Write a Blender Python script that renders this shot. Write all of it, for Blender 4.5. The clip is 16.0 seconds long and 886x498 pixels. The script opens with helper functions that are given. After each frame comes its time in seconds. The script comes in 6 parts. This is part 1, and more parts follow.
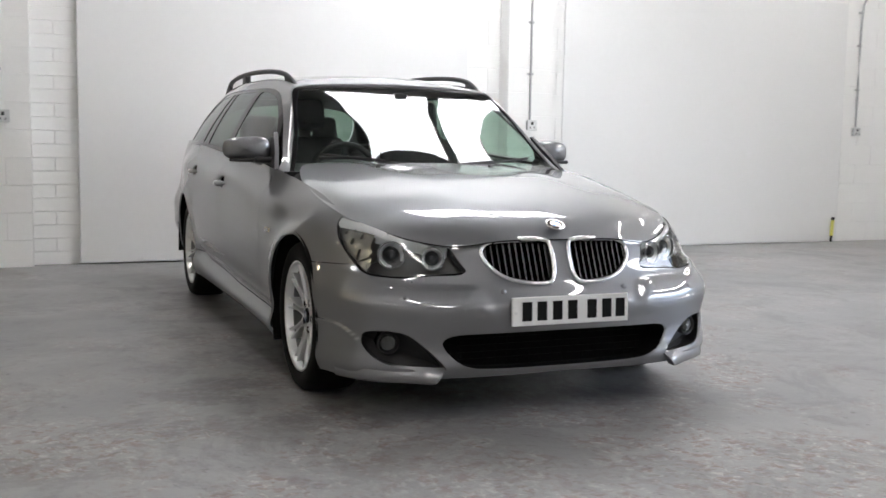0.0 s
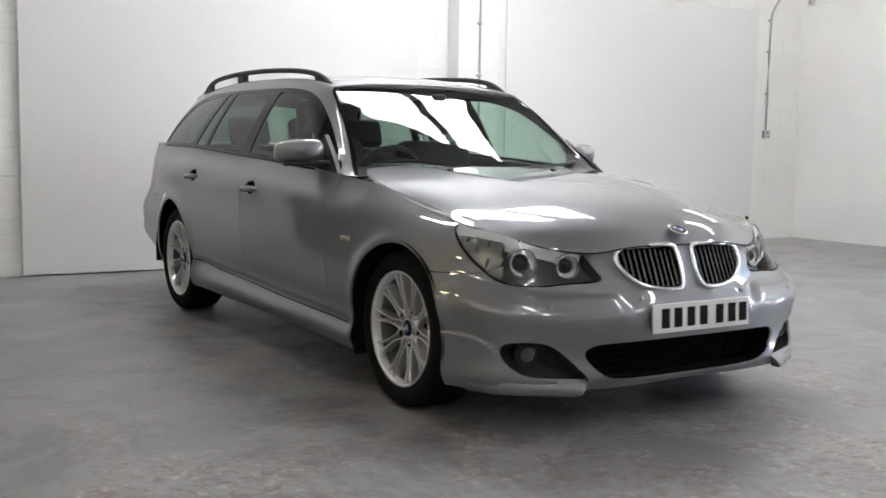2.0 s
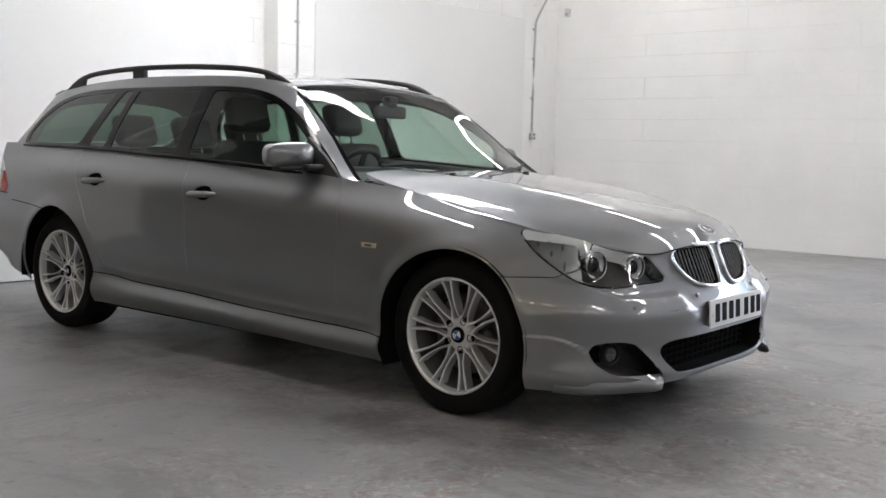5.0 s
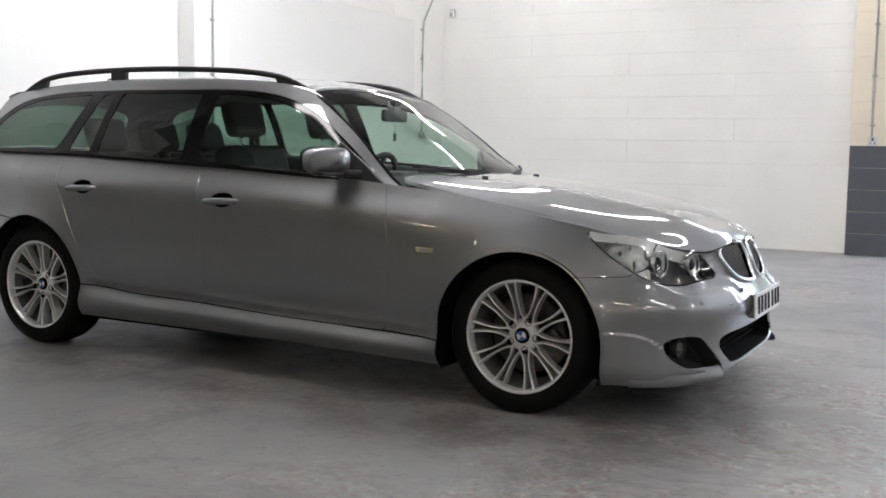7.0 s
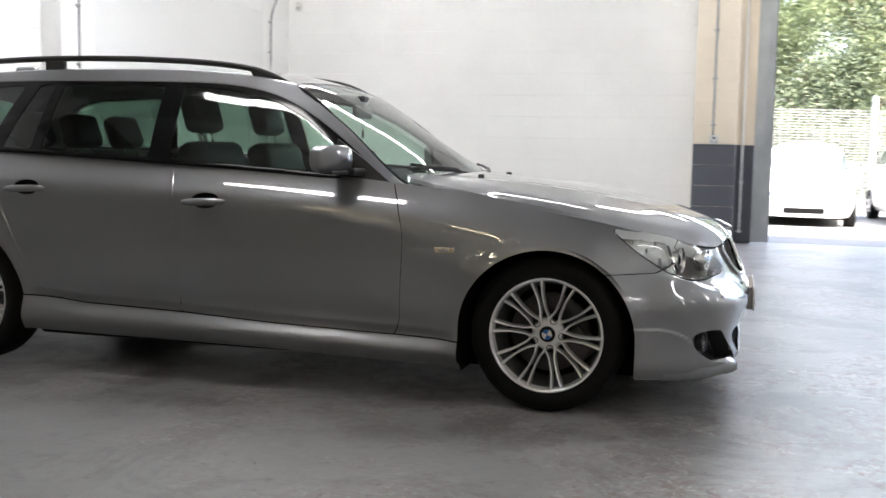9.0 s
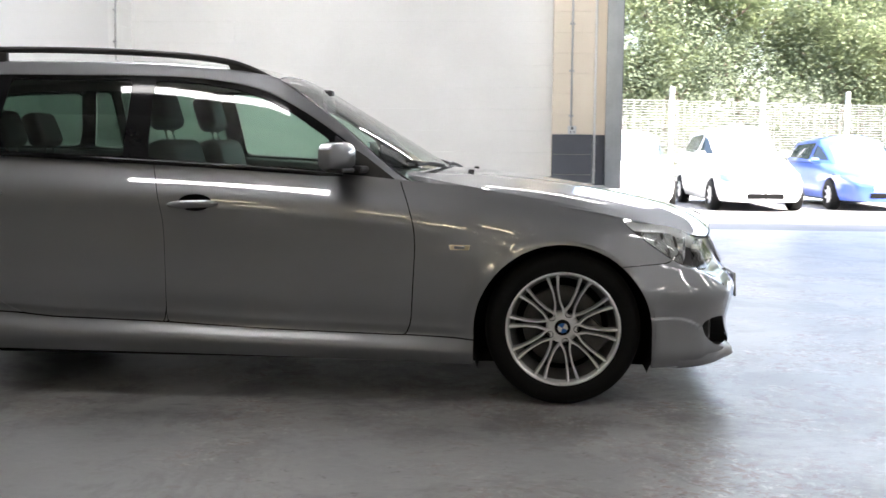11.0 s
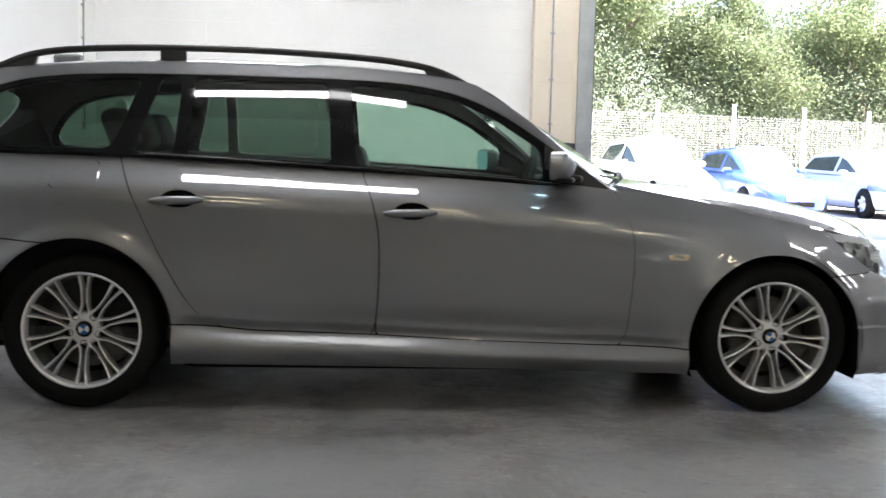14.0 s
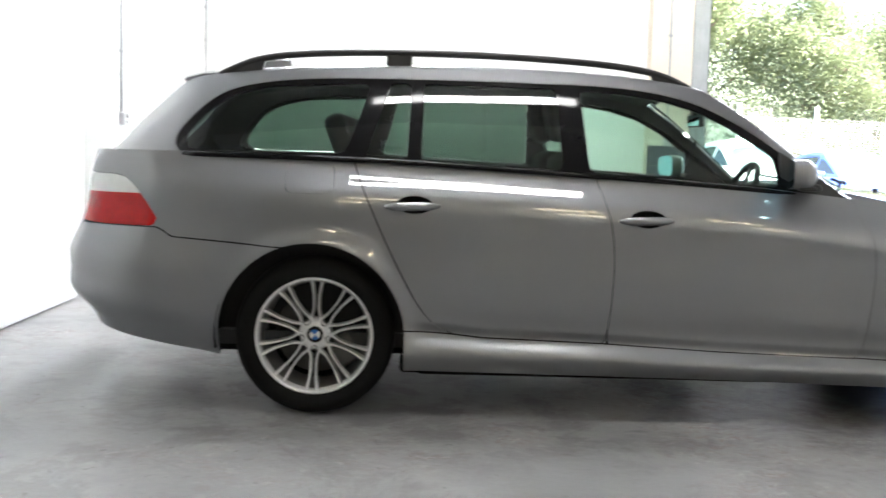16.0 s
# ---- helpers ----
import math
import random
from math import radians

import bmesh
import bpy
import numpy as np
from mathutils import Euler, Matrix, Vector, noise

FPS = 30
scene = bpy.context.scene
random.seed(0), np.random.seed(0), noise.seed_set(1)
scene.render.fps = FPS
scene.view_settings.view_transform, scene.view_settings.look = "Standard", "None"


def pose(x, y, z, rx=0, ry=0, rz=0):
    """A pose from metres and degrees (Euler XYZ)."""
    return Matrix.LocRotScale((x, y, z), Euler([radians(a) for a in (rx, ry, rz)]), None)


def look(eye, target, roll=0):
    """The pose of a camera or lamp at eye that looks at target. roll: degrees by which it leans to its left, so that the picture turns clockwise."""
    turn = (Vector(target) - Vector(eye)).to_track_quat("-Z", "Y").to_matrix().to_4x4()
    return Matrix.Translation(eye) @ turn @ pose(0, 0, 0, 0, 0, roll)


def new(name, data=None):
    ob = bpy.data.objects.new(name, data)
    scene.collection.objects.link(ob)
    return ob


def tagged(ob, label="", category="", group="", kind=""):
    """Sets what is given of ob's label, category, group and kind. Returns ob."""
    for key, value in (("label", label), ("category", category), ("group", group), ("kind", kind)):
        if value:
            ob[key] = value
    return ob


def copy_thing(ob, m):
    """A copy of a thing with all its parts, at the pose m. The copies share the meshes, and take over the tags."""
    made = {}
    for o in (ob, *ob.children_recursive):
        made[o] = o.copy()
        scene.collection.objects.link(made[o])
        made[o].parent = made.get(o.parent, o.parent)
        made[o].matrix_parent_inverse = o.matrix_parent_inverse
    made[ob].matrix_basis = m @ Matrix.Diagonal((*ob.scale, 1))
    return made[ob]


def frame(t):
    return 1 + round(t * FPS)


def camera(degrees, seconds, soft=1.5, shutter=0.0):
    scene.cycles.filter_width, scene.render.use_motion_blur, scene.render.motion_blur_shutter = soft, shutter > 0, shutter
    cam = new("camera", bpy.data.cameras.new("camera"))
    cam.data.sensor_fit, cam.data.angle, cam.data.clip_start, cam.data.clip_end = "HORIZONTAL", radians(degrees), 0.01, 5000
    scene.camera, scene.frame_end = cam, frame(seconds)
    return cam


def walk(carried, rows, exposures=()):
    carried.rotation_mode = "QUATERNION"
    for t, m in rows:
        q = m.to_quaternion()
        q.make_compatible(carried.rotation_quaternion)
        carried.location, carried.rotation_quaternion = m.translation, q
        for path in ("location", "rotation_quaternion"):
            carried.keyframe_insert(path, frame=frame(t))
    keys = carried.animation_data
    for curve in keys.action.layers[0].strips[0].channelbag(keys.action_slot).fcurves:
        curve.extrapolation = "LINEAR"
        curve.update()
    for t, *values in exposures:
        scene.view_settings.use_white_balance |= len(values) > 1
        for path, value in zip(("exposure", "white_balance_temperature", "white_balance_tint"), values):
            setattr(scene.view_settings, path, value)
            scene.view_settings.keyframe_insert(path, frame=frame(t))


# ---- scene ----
cam = camera(46.1, 16.0, soft=1.5, shutter=0.8)
PATH = [
    (0, (5.808, -2.029, 1.098), (3.973, -1.262, 0.889), 1.0),
    (0.5, (5.64, -2.279, 1.096), (3.845, -1.421, 0.889), 1.2),
    (1, (5.475, -2.544, 1.095), (3.72, -1.607, 0.888), 1.2),
    (1.5, (5.29, -2.767, 1.091), (3.57, -1.768, 0.885), 1.2),
    (2, (5.123, -2.98, 1.086), (3.436, -1.923, 0.885), 1.0),
    (2.5, (4.938, -3.229, 1.081), (3.298, -2.101, 0.885), 0.9),
    (3, (4.773, -3.418, 1.084), (3.186, -2.217, 0.888), 1.0),
    (3.5, (4.621, -3.607, 1.087), (3.104, -2.319, 0.891), 0.9),
    (4, (4.433, -3.822, 1.084), (3.023, -2.417, 0.891), 1.1),
    (4.2, (4.342, -3.883, 1.078), (2.967, -2.444, 0.886), 1.2),
    (6.5, (3.45, -4.679, 1.095), (2.428, -2.971, 0.902), 0.9),
    (7, (3.201, -4.785, 1.099), (2.251, -3.035, 0.907), 0.9),
    (7.5, (2.945, -4.875, 1.099), (2.068, -3.088, 0.904), 1.3),
    (8, (2.673, -4.953, 1.093), (1.898, -3.119, 0.897), 1.2),
    (8.5, (2.456, -5.042, 1.094), (1.784, -3.168, 0.901), 1.2),
    (9, (2.196, -5.096, 1.089), (1.65, -3.181, 0.897), 1.1),
    (9.5, (1.965, -5.155, 1.094), (1.53, -3.213, 0.897), 0.9),
    (12, (0.741, -5.2, 1.102), (0.746, -3.211, 0.897), 1.2),
    (12.5, (0.478, -5.18, 1.103), (0.533, -3.192, 0.899), 1.9),
    (13, (0.211, -5.182, 1.102), (0.287, -3.194, 0.901), 1.9),
    (13.5, (-0.057, -5.208, 1.098), (0.053, -3.22, 0.902), 1.5),
    (14, (-0.268, -5.153, 1.096), (-0.132, -3.167, 0.904), 1.3),
    (14.5, (-0.475, -5.114, 1.097), (-0.332, -3.128, 0.908), 1.4),
    (15, (-0.71, -5.106, 1.099), (-0.586, -3.119, 0.911), 1.4),
    (15.5, (-0.907, -5.089, 1.1), (-0.809, -3.1, 0.91), 1.6),
    (16, (-1.004, -5.068, 1.101), (-0.968, -3.078, 0.908), 1.6),
]
walk(cam, [(t, look(eye, target, roll)) for t, eye, target, roll in PATH],
     exposures=[(0, 3.05, 6500, 13), (4, 2.95, 6520, 13), (6.5, 3.08, 6510, 13), (9, 3.15, 6480, 12), (12.5, 3.19, 6420, 13), (14.5, 3.26, 6350, 11), (15.2, 3.42, 6350, 11), (16, 3.95, 6350, 10)])

# ---- light, world, exposure ----
SUN_EL, SUN_AZ = radians(52), radians(120)
world = bpy.data.worlds.new("sky")
scene.world = world
world.use_nodes = True
_nt = world.node_tree
_sky = _nt.nodes.new("ShaderNodeTexSky")
_sky.sky_type, _sky.sun_disc, _sky.sun_elevation, _sky.sun_rotation = "NISHITA", False, SUN_EL, SUN_AZ
_sky.dust_density, _sky.ozone_density = 4.0, 0.4
_nt.links.new(_sky.outputs[0], _nt.nodes["Background"].inputs[0])
_nt.nodes["Background"].inputs[1].default_value = 0.15
sun = new("sun", bpy.data.lights.new("sun", "SUN"))
sun.data.energy, sun.data.angle, sun.data.color = 5.0, radians(0.5), (1.0, 0.95, 0.87)
_d = Vector((math.sin(SUN_AZ) * math.cos(SUN_EL), math.cos(SUN_AZ) * math.cos(SUN_EL), math.sin(SUN_EL)))
sun.rotation_euler = _d.to_track_quat("Z", "Y").to_euler()

# unseen area lamp added in the top of the door opening, for the open sky over the yard
sky_lamp = new("doorway_daylight", bpy.data.lights.new("doorway_daylight", "AREA"))
sky_lamp.data.shape, sky_lamp.data.size, sky_lamp.data.size_y = "RECTANGLE", 5.5, 0.85
sky_lamp.data.energy, sky_lamp.data.color = 17.0, (0.93, 0.97, 1.0)
sky_lamp.matrix_world = pose(5.34, 8.15, 3.62, -62, 0, 0)


# ---- materials ----
def surface(name, color, rough=0.5, metal=0.0, vary=0.12, scale=2.5, fine=70.0, bump=0.05, coat=0.0, coat_rough=0.03,
            spec=0.5, tint=None, rvary=0.1, per_piece=0.0, depth=0.004):
    """A principled surface whose colour, gloss and relief vary at two scales, in metres."""
    m = bpy.data.materials.new(name)
    m.use_nodes = True
    nt = m.node_tree
    b = nt.nodes["Principled BSDF"]
    geo = nt.nodes.new("ShaderNodeNewGeometry")
    n1, n2 = nt.nodes.new("ShaderNodeTexNoise"), nt.nodes.new("ShaderNodeTexNoise")
    for n, s, dt in ((n1, scale, 5), (n2, fine, 3)):
        n.inputs["Scale"].default_value, n.inputs["Detail"].default_value = s, dt
        nt.links.new(geo.outputs["Position"], n.inputs["Vector"])
    add = nt.nodes.new("ShaderNodeMath")
    add.operation = "MULTIPLY_ADD"
    add.inputs[1].default_value, add.inputs[2].default_value = 0.35, 0.0
    nt.links.new(n2.outputs[0], add.inputs[0])
    add2 = nt.nodes.new("ShaderNodeMath")
    add2.operation = "ADD"
    nt.links.new(n1.outputs[0], add2.inputs[0])
    nt.links.new(add.outputs[0], add2.inputs[1])
    last = add2
    if per_piece:
        info = nt.nodes.new("ShaderNodeObjectInfo")
        pp = nt.nodes.new("ShaderNodeMath")
        pp.operation = "MULTIPLY_ADD"
        pp.inputs[1].default_value = per_piece
        nt.links.new(info.outputs["Random"], pp.inputs[0])
        nt.links.new(last.outputs[0], pp.inputs[2])
        last = pp
    ramp = nt.nodes.new("ShaderNodeValToRGB")
    c = Vector(color)
    t = Vector(tint) if tint else c
    lo, hi = c * (1 - vary), t * (1 + vary)
    ramp.color_ramp.elements[0].position, ramp.color_ramp.elements[1].position = 0.4, 0.95
    ramp.color_ramp.elements[0].color, ramp.color_ramp.elements[1].color = (*lo, 1), (*[min(1, v) for v in hi], 1)
    nt.links.new(last.outputs[0], ramp.inputs[0])
    nt.links.new(ramp.outputs[0], b.inputs["Base Color"])
    rm = nt.nodes.new("ShaderNodeMath")
    rm.operation = "MULTIPLY_ADD"
    rm.inputs[1].default_value, rm.inputs[2].default_value = rvary, rough - rvary * 0.5
    nt.links.new(n1.outputs[0], rm.inputs[0])
    nt.links.new(rm.outputs[0], b.inputs["Roughness"])
    b.inputs["Metallic"].default_value = metal
    b.inputs["Coat Weight"].default_value, b.inputs["Coat Roughness"].default_value = coat, coat_rough
    b.inputs["Specular IOR Level"].default_value = spec
    if bump:
        bp = nt.nodes.new("ShaderNodeBump")
        bp.inputs["Strength"].default_value, bp.inputs["Distance"].default_value = bump, depth
        nt.links.new(n2.outputs[0], bp.inputs["Height"])
        nt.links.new(bp.outputs[0], b.inputs["Normal"])
    return m


def glow(name, color, strength):
    m = bpy.data.materials.new(name)
    m.use_nodes = True
    b = m.node_tree.nodes["Principled BSDF"]
    b.inputs["Base Color"].default_value = (*color, 1)
    b.inputs["Emission Color"].default_value = (*color, 1)
    b.inputs["Emission Strength"].default_value = strength
    return m


def pane(name, tint, gloss=0.06, rough=0.0):
    """Thin glass: tinted clear, with a mirror image that grows at grazing angles."""
    m = bpy.data.materials.new(name)
    m.use_nodes = True
    nt = m.node_tree
    nt.nodes.clear()
    out, mix = nt.nodes.new("ShaderNodeOutputMaterial"), nt.nodes.new("ShaderNodeMixShader")
    tr, gl, fr = nt.nodes.new("ShaderNodeBsdfTransparent"), nt.nodes.new("ShaderNodeBsdfGlossy"), nt.nodes.new("ShaderNodeLayerWeight")
    fr.inputs["Blend"].default_value = 0.5
    pw5, sch = nt.nodes.new("ShaderNodeMath"), nt.nodes.new("ShaderNodeMath")
    pw5.operation, sch.operation = "POWER", "MULTIPLY_ADD"
    pw5.inputs[1].default_value = 5.0
    sch.inputs[1].default_value, sch.inputs[2].default_value = 1 - gloss, gloss
    nt.links.new(fr.outputs["Facing"], pw5.inputs[0])
    nt.links.new(pw5.outputs[0], sch.inputs[0])
    tr.inputs[0].default_value = (*tint, 1)
    gl.inputs["Roughness"].default_value = rough
    nt.links.new(sch.outputs[0], mix.inputs[0])
    nt.links.new(tr.outputs[0], mix.inputs[1])
    nt.links.new(gl.outputs[0], mix.inputs[2])
    nt.links.new(mix.outputs[0], out.inputs[0])
    return m


def floor_material():
    """Grey floor paint on concrete: worn to brown and pale patches, dark drips, uneven gloss."""
    m = bpy.data.materials.new("worn_grey_floor_paint")
    m.use_nodes = True
    nt = m.node_tree
    b = nt.nodes["Principled BSDF"]
    geo = nt.nodes.new("ShaderNodeNewGeometry")

    def tex(scale, detail, rough=0.5, dist=0.0):
        n = nt.nodes.new("ShaderNodeTexNoise")
        n.inputs["Scale"].default_value, n.inputs["Detail"].default_value = scale, detail
        n.inputs["Roughness"].default_value, n.inputs["Distortion"].default_value = rough, dist
        nt.links.new(geo.outputs["Position"], n.inputs["Vector"])
        return n.outputs[0]

    def ramp(src, a, z):
        r = nt.nodes.new("ShaderNodeValToRGB")
        r.color_ramp.elements[0].position, r.color_ramp.elements[1].position = a, z
        nt.links.new(src, r.inputs[0])
        return r.outputs[0]

    def mul(a, c):
        n = nt.nodes.new("ShaderNodeMath")
        n.operation = "MULTIPLY"
        nt.links.new(a, n.inputs[0])
        if isinstance(c, float):
            n.inputs[1].default_value = c
        else:
            nt.links.new(c, n.inputs[1])
        return n.outputs[0]

    def mix(fac, a, c):
        n = nt.nodes.new("ShaderNodeMix")
        n.data_type = "RGBA"
        nt.links.new(fac, n.inputs["Factor"])
        for s, v in (("A", a), ("B", c)):
            k = [i for i in n.inputs if i.name == s and i.type == "RGBA"][0]
            if isinstance(v, tuple):
                k.default_value = (*v, 1)
            else:
                nt.links.new(v, k)
        return [o for o in n.outputs if o.type == "RGBA"][0]

    base = mix(ramp(tex(0.5, 3), 0.35, 0.7), (0.210, 0.211, 0.212), (0.285, 0.286, 0.288))
    base = mix(mul(ramp(tex(1.3, 9, 0.68, 0.3), 0.50, 0.66), 0.5), base, (0.33, 0.328, 0.324))
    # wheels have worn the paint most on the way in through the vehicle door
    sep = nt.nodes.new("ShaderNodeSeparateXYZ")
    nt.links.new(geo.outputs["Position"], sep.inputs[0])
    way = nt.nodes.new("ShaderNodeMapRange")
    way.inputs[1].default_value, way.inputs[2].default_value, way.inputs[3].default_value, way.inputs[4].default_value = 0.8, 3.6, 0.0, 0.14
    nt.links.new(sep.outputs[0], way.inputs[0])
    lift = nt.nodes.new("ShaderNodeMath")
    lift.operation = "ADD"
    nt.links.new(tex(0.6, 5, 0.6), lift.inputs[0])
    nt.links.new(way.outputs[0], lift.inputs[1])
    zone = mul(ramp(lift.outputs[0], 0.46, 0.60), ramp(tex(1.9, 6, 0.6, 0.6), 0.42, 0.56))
    # broad paler tone towards the door: wear, with daylight put into the colour
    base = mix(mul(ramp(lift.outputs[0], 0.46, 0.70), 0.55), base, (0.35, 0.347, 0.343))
    base = mix(mul(mul(ramp(tex(17.0, 9, 0.78, 0.5), 0.50, 0.57), zone), 0.80), base, (0.215, 0.140, 0.112))
    base = mix(mul(mul(ramp(tex(24.0, 9, 0.78, 0.6), 0.54, 0.60), zone), 0.75), base, (0.56, 0.55, 0.53))
    # damp, scuffed patches and thin dark drag marks
    damp = ramp(tex(1.1, 10, 0.74, 0.6), 0.515, 0.575)
    base = mix(mul(damp, 0.38), base, (0.120, 0.117, 0.115))
    base = mix(mul(mul(ramp(tex(6.0, 8, 0.72, 1.2), 0.56, 0.62), ramp(tex(0.9, 4, 0.6), 0.42, 0.58)), 0.40), base, (0.165, 0.128, 0.112))
    spot = ramp(tex(3.2, 6, 0.6), 0.60, 0.70)
    base = mix(mul(spot, 0.30), base, (0.07, 0.066, 0.064))
    # small chips through to dark and rusty concrete
    chip = mul(ramp(tex(15.0, 6, 0.70, 0.4), 0.615, 0.66), ramp(tex(1.3, 4, 0.6), 0.40, 0.54))
    base = mix(mul(chip, 0.6), base, (0.062, 0.050, 0.044))
    # wet, oily blotches where the car stands, their dark colour also deepening its shadow
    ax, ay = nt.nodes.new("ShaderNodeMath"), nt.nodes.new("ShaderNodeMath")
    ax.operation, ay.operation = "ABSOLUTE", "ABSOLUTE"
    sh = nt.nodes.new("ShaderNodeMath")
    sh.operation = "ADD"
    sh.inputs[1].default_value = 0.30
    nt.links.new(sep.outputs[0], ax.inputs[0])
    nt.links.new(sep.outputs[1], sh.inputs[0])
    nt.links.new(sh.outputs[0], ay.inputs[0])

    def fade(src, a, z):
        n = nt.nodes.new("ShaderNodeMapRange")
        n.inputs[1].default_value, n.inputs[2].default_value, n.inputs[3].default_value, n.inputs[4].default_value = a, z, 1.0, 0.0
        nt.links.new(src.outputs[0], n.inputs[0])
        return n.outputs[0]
    stain_shade = mul(mul(fade(ax, 1.9, 2.6), fade(ay, 0.80, 1.5)), ramp(tex(2.8, 10, 0.75, 0.4), 0.47, 0.58))
    base = mix(mul(stain_shade, 0.47), base, (0.036, 0.034, 0.032))
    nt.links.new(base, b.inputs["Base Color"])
    rr = nt.nodes.new("ShaderNodeMapRange")
    rr.inputs[3].default_value, rr.inputs[4].default_value = 0.24, 0.54
    nt.links.new(tex(1.7, 8, 0.65), rr.inputs[0])
    nt.links.new(rr.outputs[0], b.inputs["Roughness"])
    bp = nt.nodes.new("ShaderNodeBump")
    bp.inputs["Strength"].default_value, bp.inputs["Distance"].default_value = 0.32, 0.006
    nt.links.new(tex(22.0, 6, 0.65), bp.inputs["Height"])
    nt.links.new(bp.outputs[0], b.inputs["Normal"])
    return m


M_FLOOR = floor_material()
M_YARD = surface("pale_worn_asphalt", (0.20, 0.20, 0.195), 0.85, vary=0.25, scale=0.6, fine=40, bump=0.3)
M_WHITE = surface("white_wall_paint", (0.84, 0.842, 0.832), 0.55, vary=0.05, scale=1.2, fine=45, bump=0.12, per_piece=0.015)
M_BOARD = surface("white_painted_board", (0.78, 0.785, 0.785), 0.38, vary=0.025, scale=0.7, fine=25, bump=0.03)
M_CREAM = surface("cream_wall_paint", (0.78, 0.70, 0.585), 0.6, vary=0.06, scale=1.5, fine=45, bump=0.12, per_piece=0.05)
M_DADO = surface("slate_grey_wall_paint", (0.085, 0.092, 0.112), 0.5, vary=0.12, scale=2, fine=45, bump=0.12, per_piece=0.06)
M_MORTAR = surface("painted_joint", (0.80, 0.802, 0.795), 0.7, vary=0.08, fine=80, bump=0.1)
M_STEEL = surface("galvanised_steel", (0.40, 0.43, 0.44), 0.45, metal=0.3, vary=0.15, scale=4, fine=50, bump=0.05)
M_PLATEMETAL = surface("worn_metal_plate", (0.62, 0.63, 0.63), 0.35, metal=0.4, vary=0.12, scale=14, fine=120)
M_CONDUIT = surface("grey_conduit", (0.42, 0.43, 0.44), 0.45, metal=0.3, vary=0.1, fine=60)
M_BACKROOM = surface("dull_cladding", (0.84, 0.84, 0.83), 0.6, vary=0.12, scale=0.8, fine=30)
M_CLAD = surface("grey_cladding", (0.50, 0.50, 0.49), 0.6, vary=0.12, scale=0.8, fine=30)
M_BLOCK = surface("bare_grey_blockwork", (0.17, 0.17, 0.165), 0.8, vary=0.15, scale=1.0, fine=30)
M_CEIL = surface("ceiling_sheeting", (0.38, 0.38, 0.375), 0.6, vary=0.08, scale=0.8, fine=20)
M_CEIL_BOUNCE = surface("ceiling_bounce_sheeting", (0.74, 0.74, 0.73), 0.6, vary=0.08, scale=0.8, fine=20)
M_BEAM = surface("painted_steel_beam", (0.30, 0.31, 0.32), 0.5, vary=0.1)
M_TUBE = glow("lit_prismatic_diffuser", (1.0, 0.985, 0.95), 3.5)
M_WARM = glow("warm_lit_diffuser", (1.0, 0.85, 0.56), 2.6)
M_SKYLIGHT = glow("daylit_translucent_sheet", (0.97, 0.99, 1.0), 2.6)

M_PAINT = surface("metallic_grey_paint", (0.234, 0.240, 0.252), 0.52, metal=1.0, vary=0.03, scale=1.0, fine=1500, bump=0.0, coat=1.0, coat_rough=0.015, rvary=0.03)
M_PAINT.node_tree.nodes["Principled BSDF"].inputs["Coat IOR"].default_value = 1.95
M_DUSTY = surface("metallic_grey_paint_with_road_dust", (0.234, 0.240, 0.252), 0.52, metal=1.0, vary=0.05, scale=3.0, fine=300, bump=0.0, coat=1.0, coat_rough=0.20, rvary=0.05)
M_BLACK = surface("gloss_black_trim", (0.006, 0.006, 0.007), 0.07, spec=0.22, vary=0.1, bump=0.0)
M_MATT = surface("black_plastic", (0.018, 0.018, 0.019), 0.55, vary=0.2, fine=200, bump=0.05)
M_UNDER = surface("dark_underside", (0.006, 0.006, 0.006), 0.9, vary=0.3, spec=0.1)
M_RUBBER = surface("tyre_rubber", (0.005, 0.005, 0.005), 0.75, spec=0.18, vary=0.25, scale=8, fine=150, bump=0.1)
M_ALLOY = surface("silver_alloy", (0.78, 0.785, 0.79), 0.30, metal=0.6, vary=0.04, scale=6, fine=200, bump=0.0, coat=0.4)
M_BULBBOWL = surface("ribbed_reflector", (0.30, 0.30, 0.29), 0.22, metal=0.8, vary=0.5, scale=60, fine=260, bump=0.25)
# rim alloy toned dark for the shade behind the spokes
M_BARREL = surface("shade_dark_alloy", (0.16, 0.16, 0.16), 0.45, metal=0.4, vary=0.15, scale=12)
M_DISC = surface("brake_steel", (0.075, 0.072, 0.07), 0.45, metal=0.6, vary=0.2, scale=20)
M_CHROME = surface("chrome", (0.80, 0.81, 0.82), 0.07, metal=1.0, vary=0.02, bump=0.0, rvary=0.02)
M_CLEAR = pane("clear_lamp_cover", (0.93, 0.95, 0.96))
M_GLASS = pane("green_tinted_glass", (0.60, 0.76, 0.67), 0.07)
M_PRIVACY = pane("dark_tinted_glass", (0.24, 0.335, 0.28), 0.07)
M_SCREEN = pane("windscreen_glass", (0.80, 0.90, 0.84), 0.07)
M_RED = surface("red_lamp_lens", (0.46, 0.003, 0.002), 0.12, vary=0.15, scale=30, bump=0.0, coat=0.3, spec=0.25)
M_LENS = surface("white_lamp_lens", (0.72, 0.73, 0.72), 0.12, vary=0.05, scale=30, bump=0.0, coat=1.0)
M_AMBER = surface("pale_amber_lens", (0.62, 0.52, 0.36), 0.15, vary=0.08, scale=40, bump=0.0, coat=1.0)
M_LAMPBLACK = surface("lamp_housing", (0.06, 0.056, 0.053), 0.3, vary=0.1)
M_PLATE = surface("white_plate", (0.78, 0.78, 0.76), 0.35, vary=0.03, fine=100)
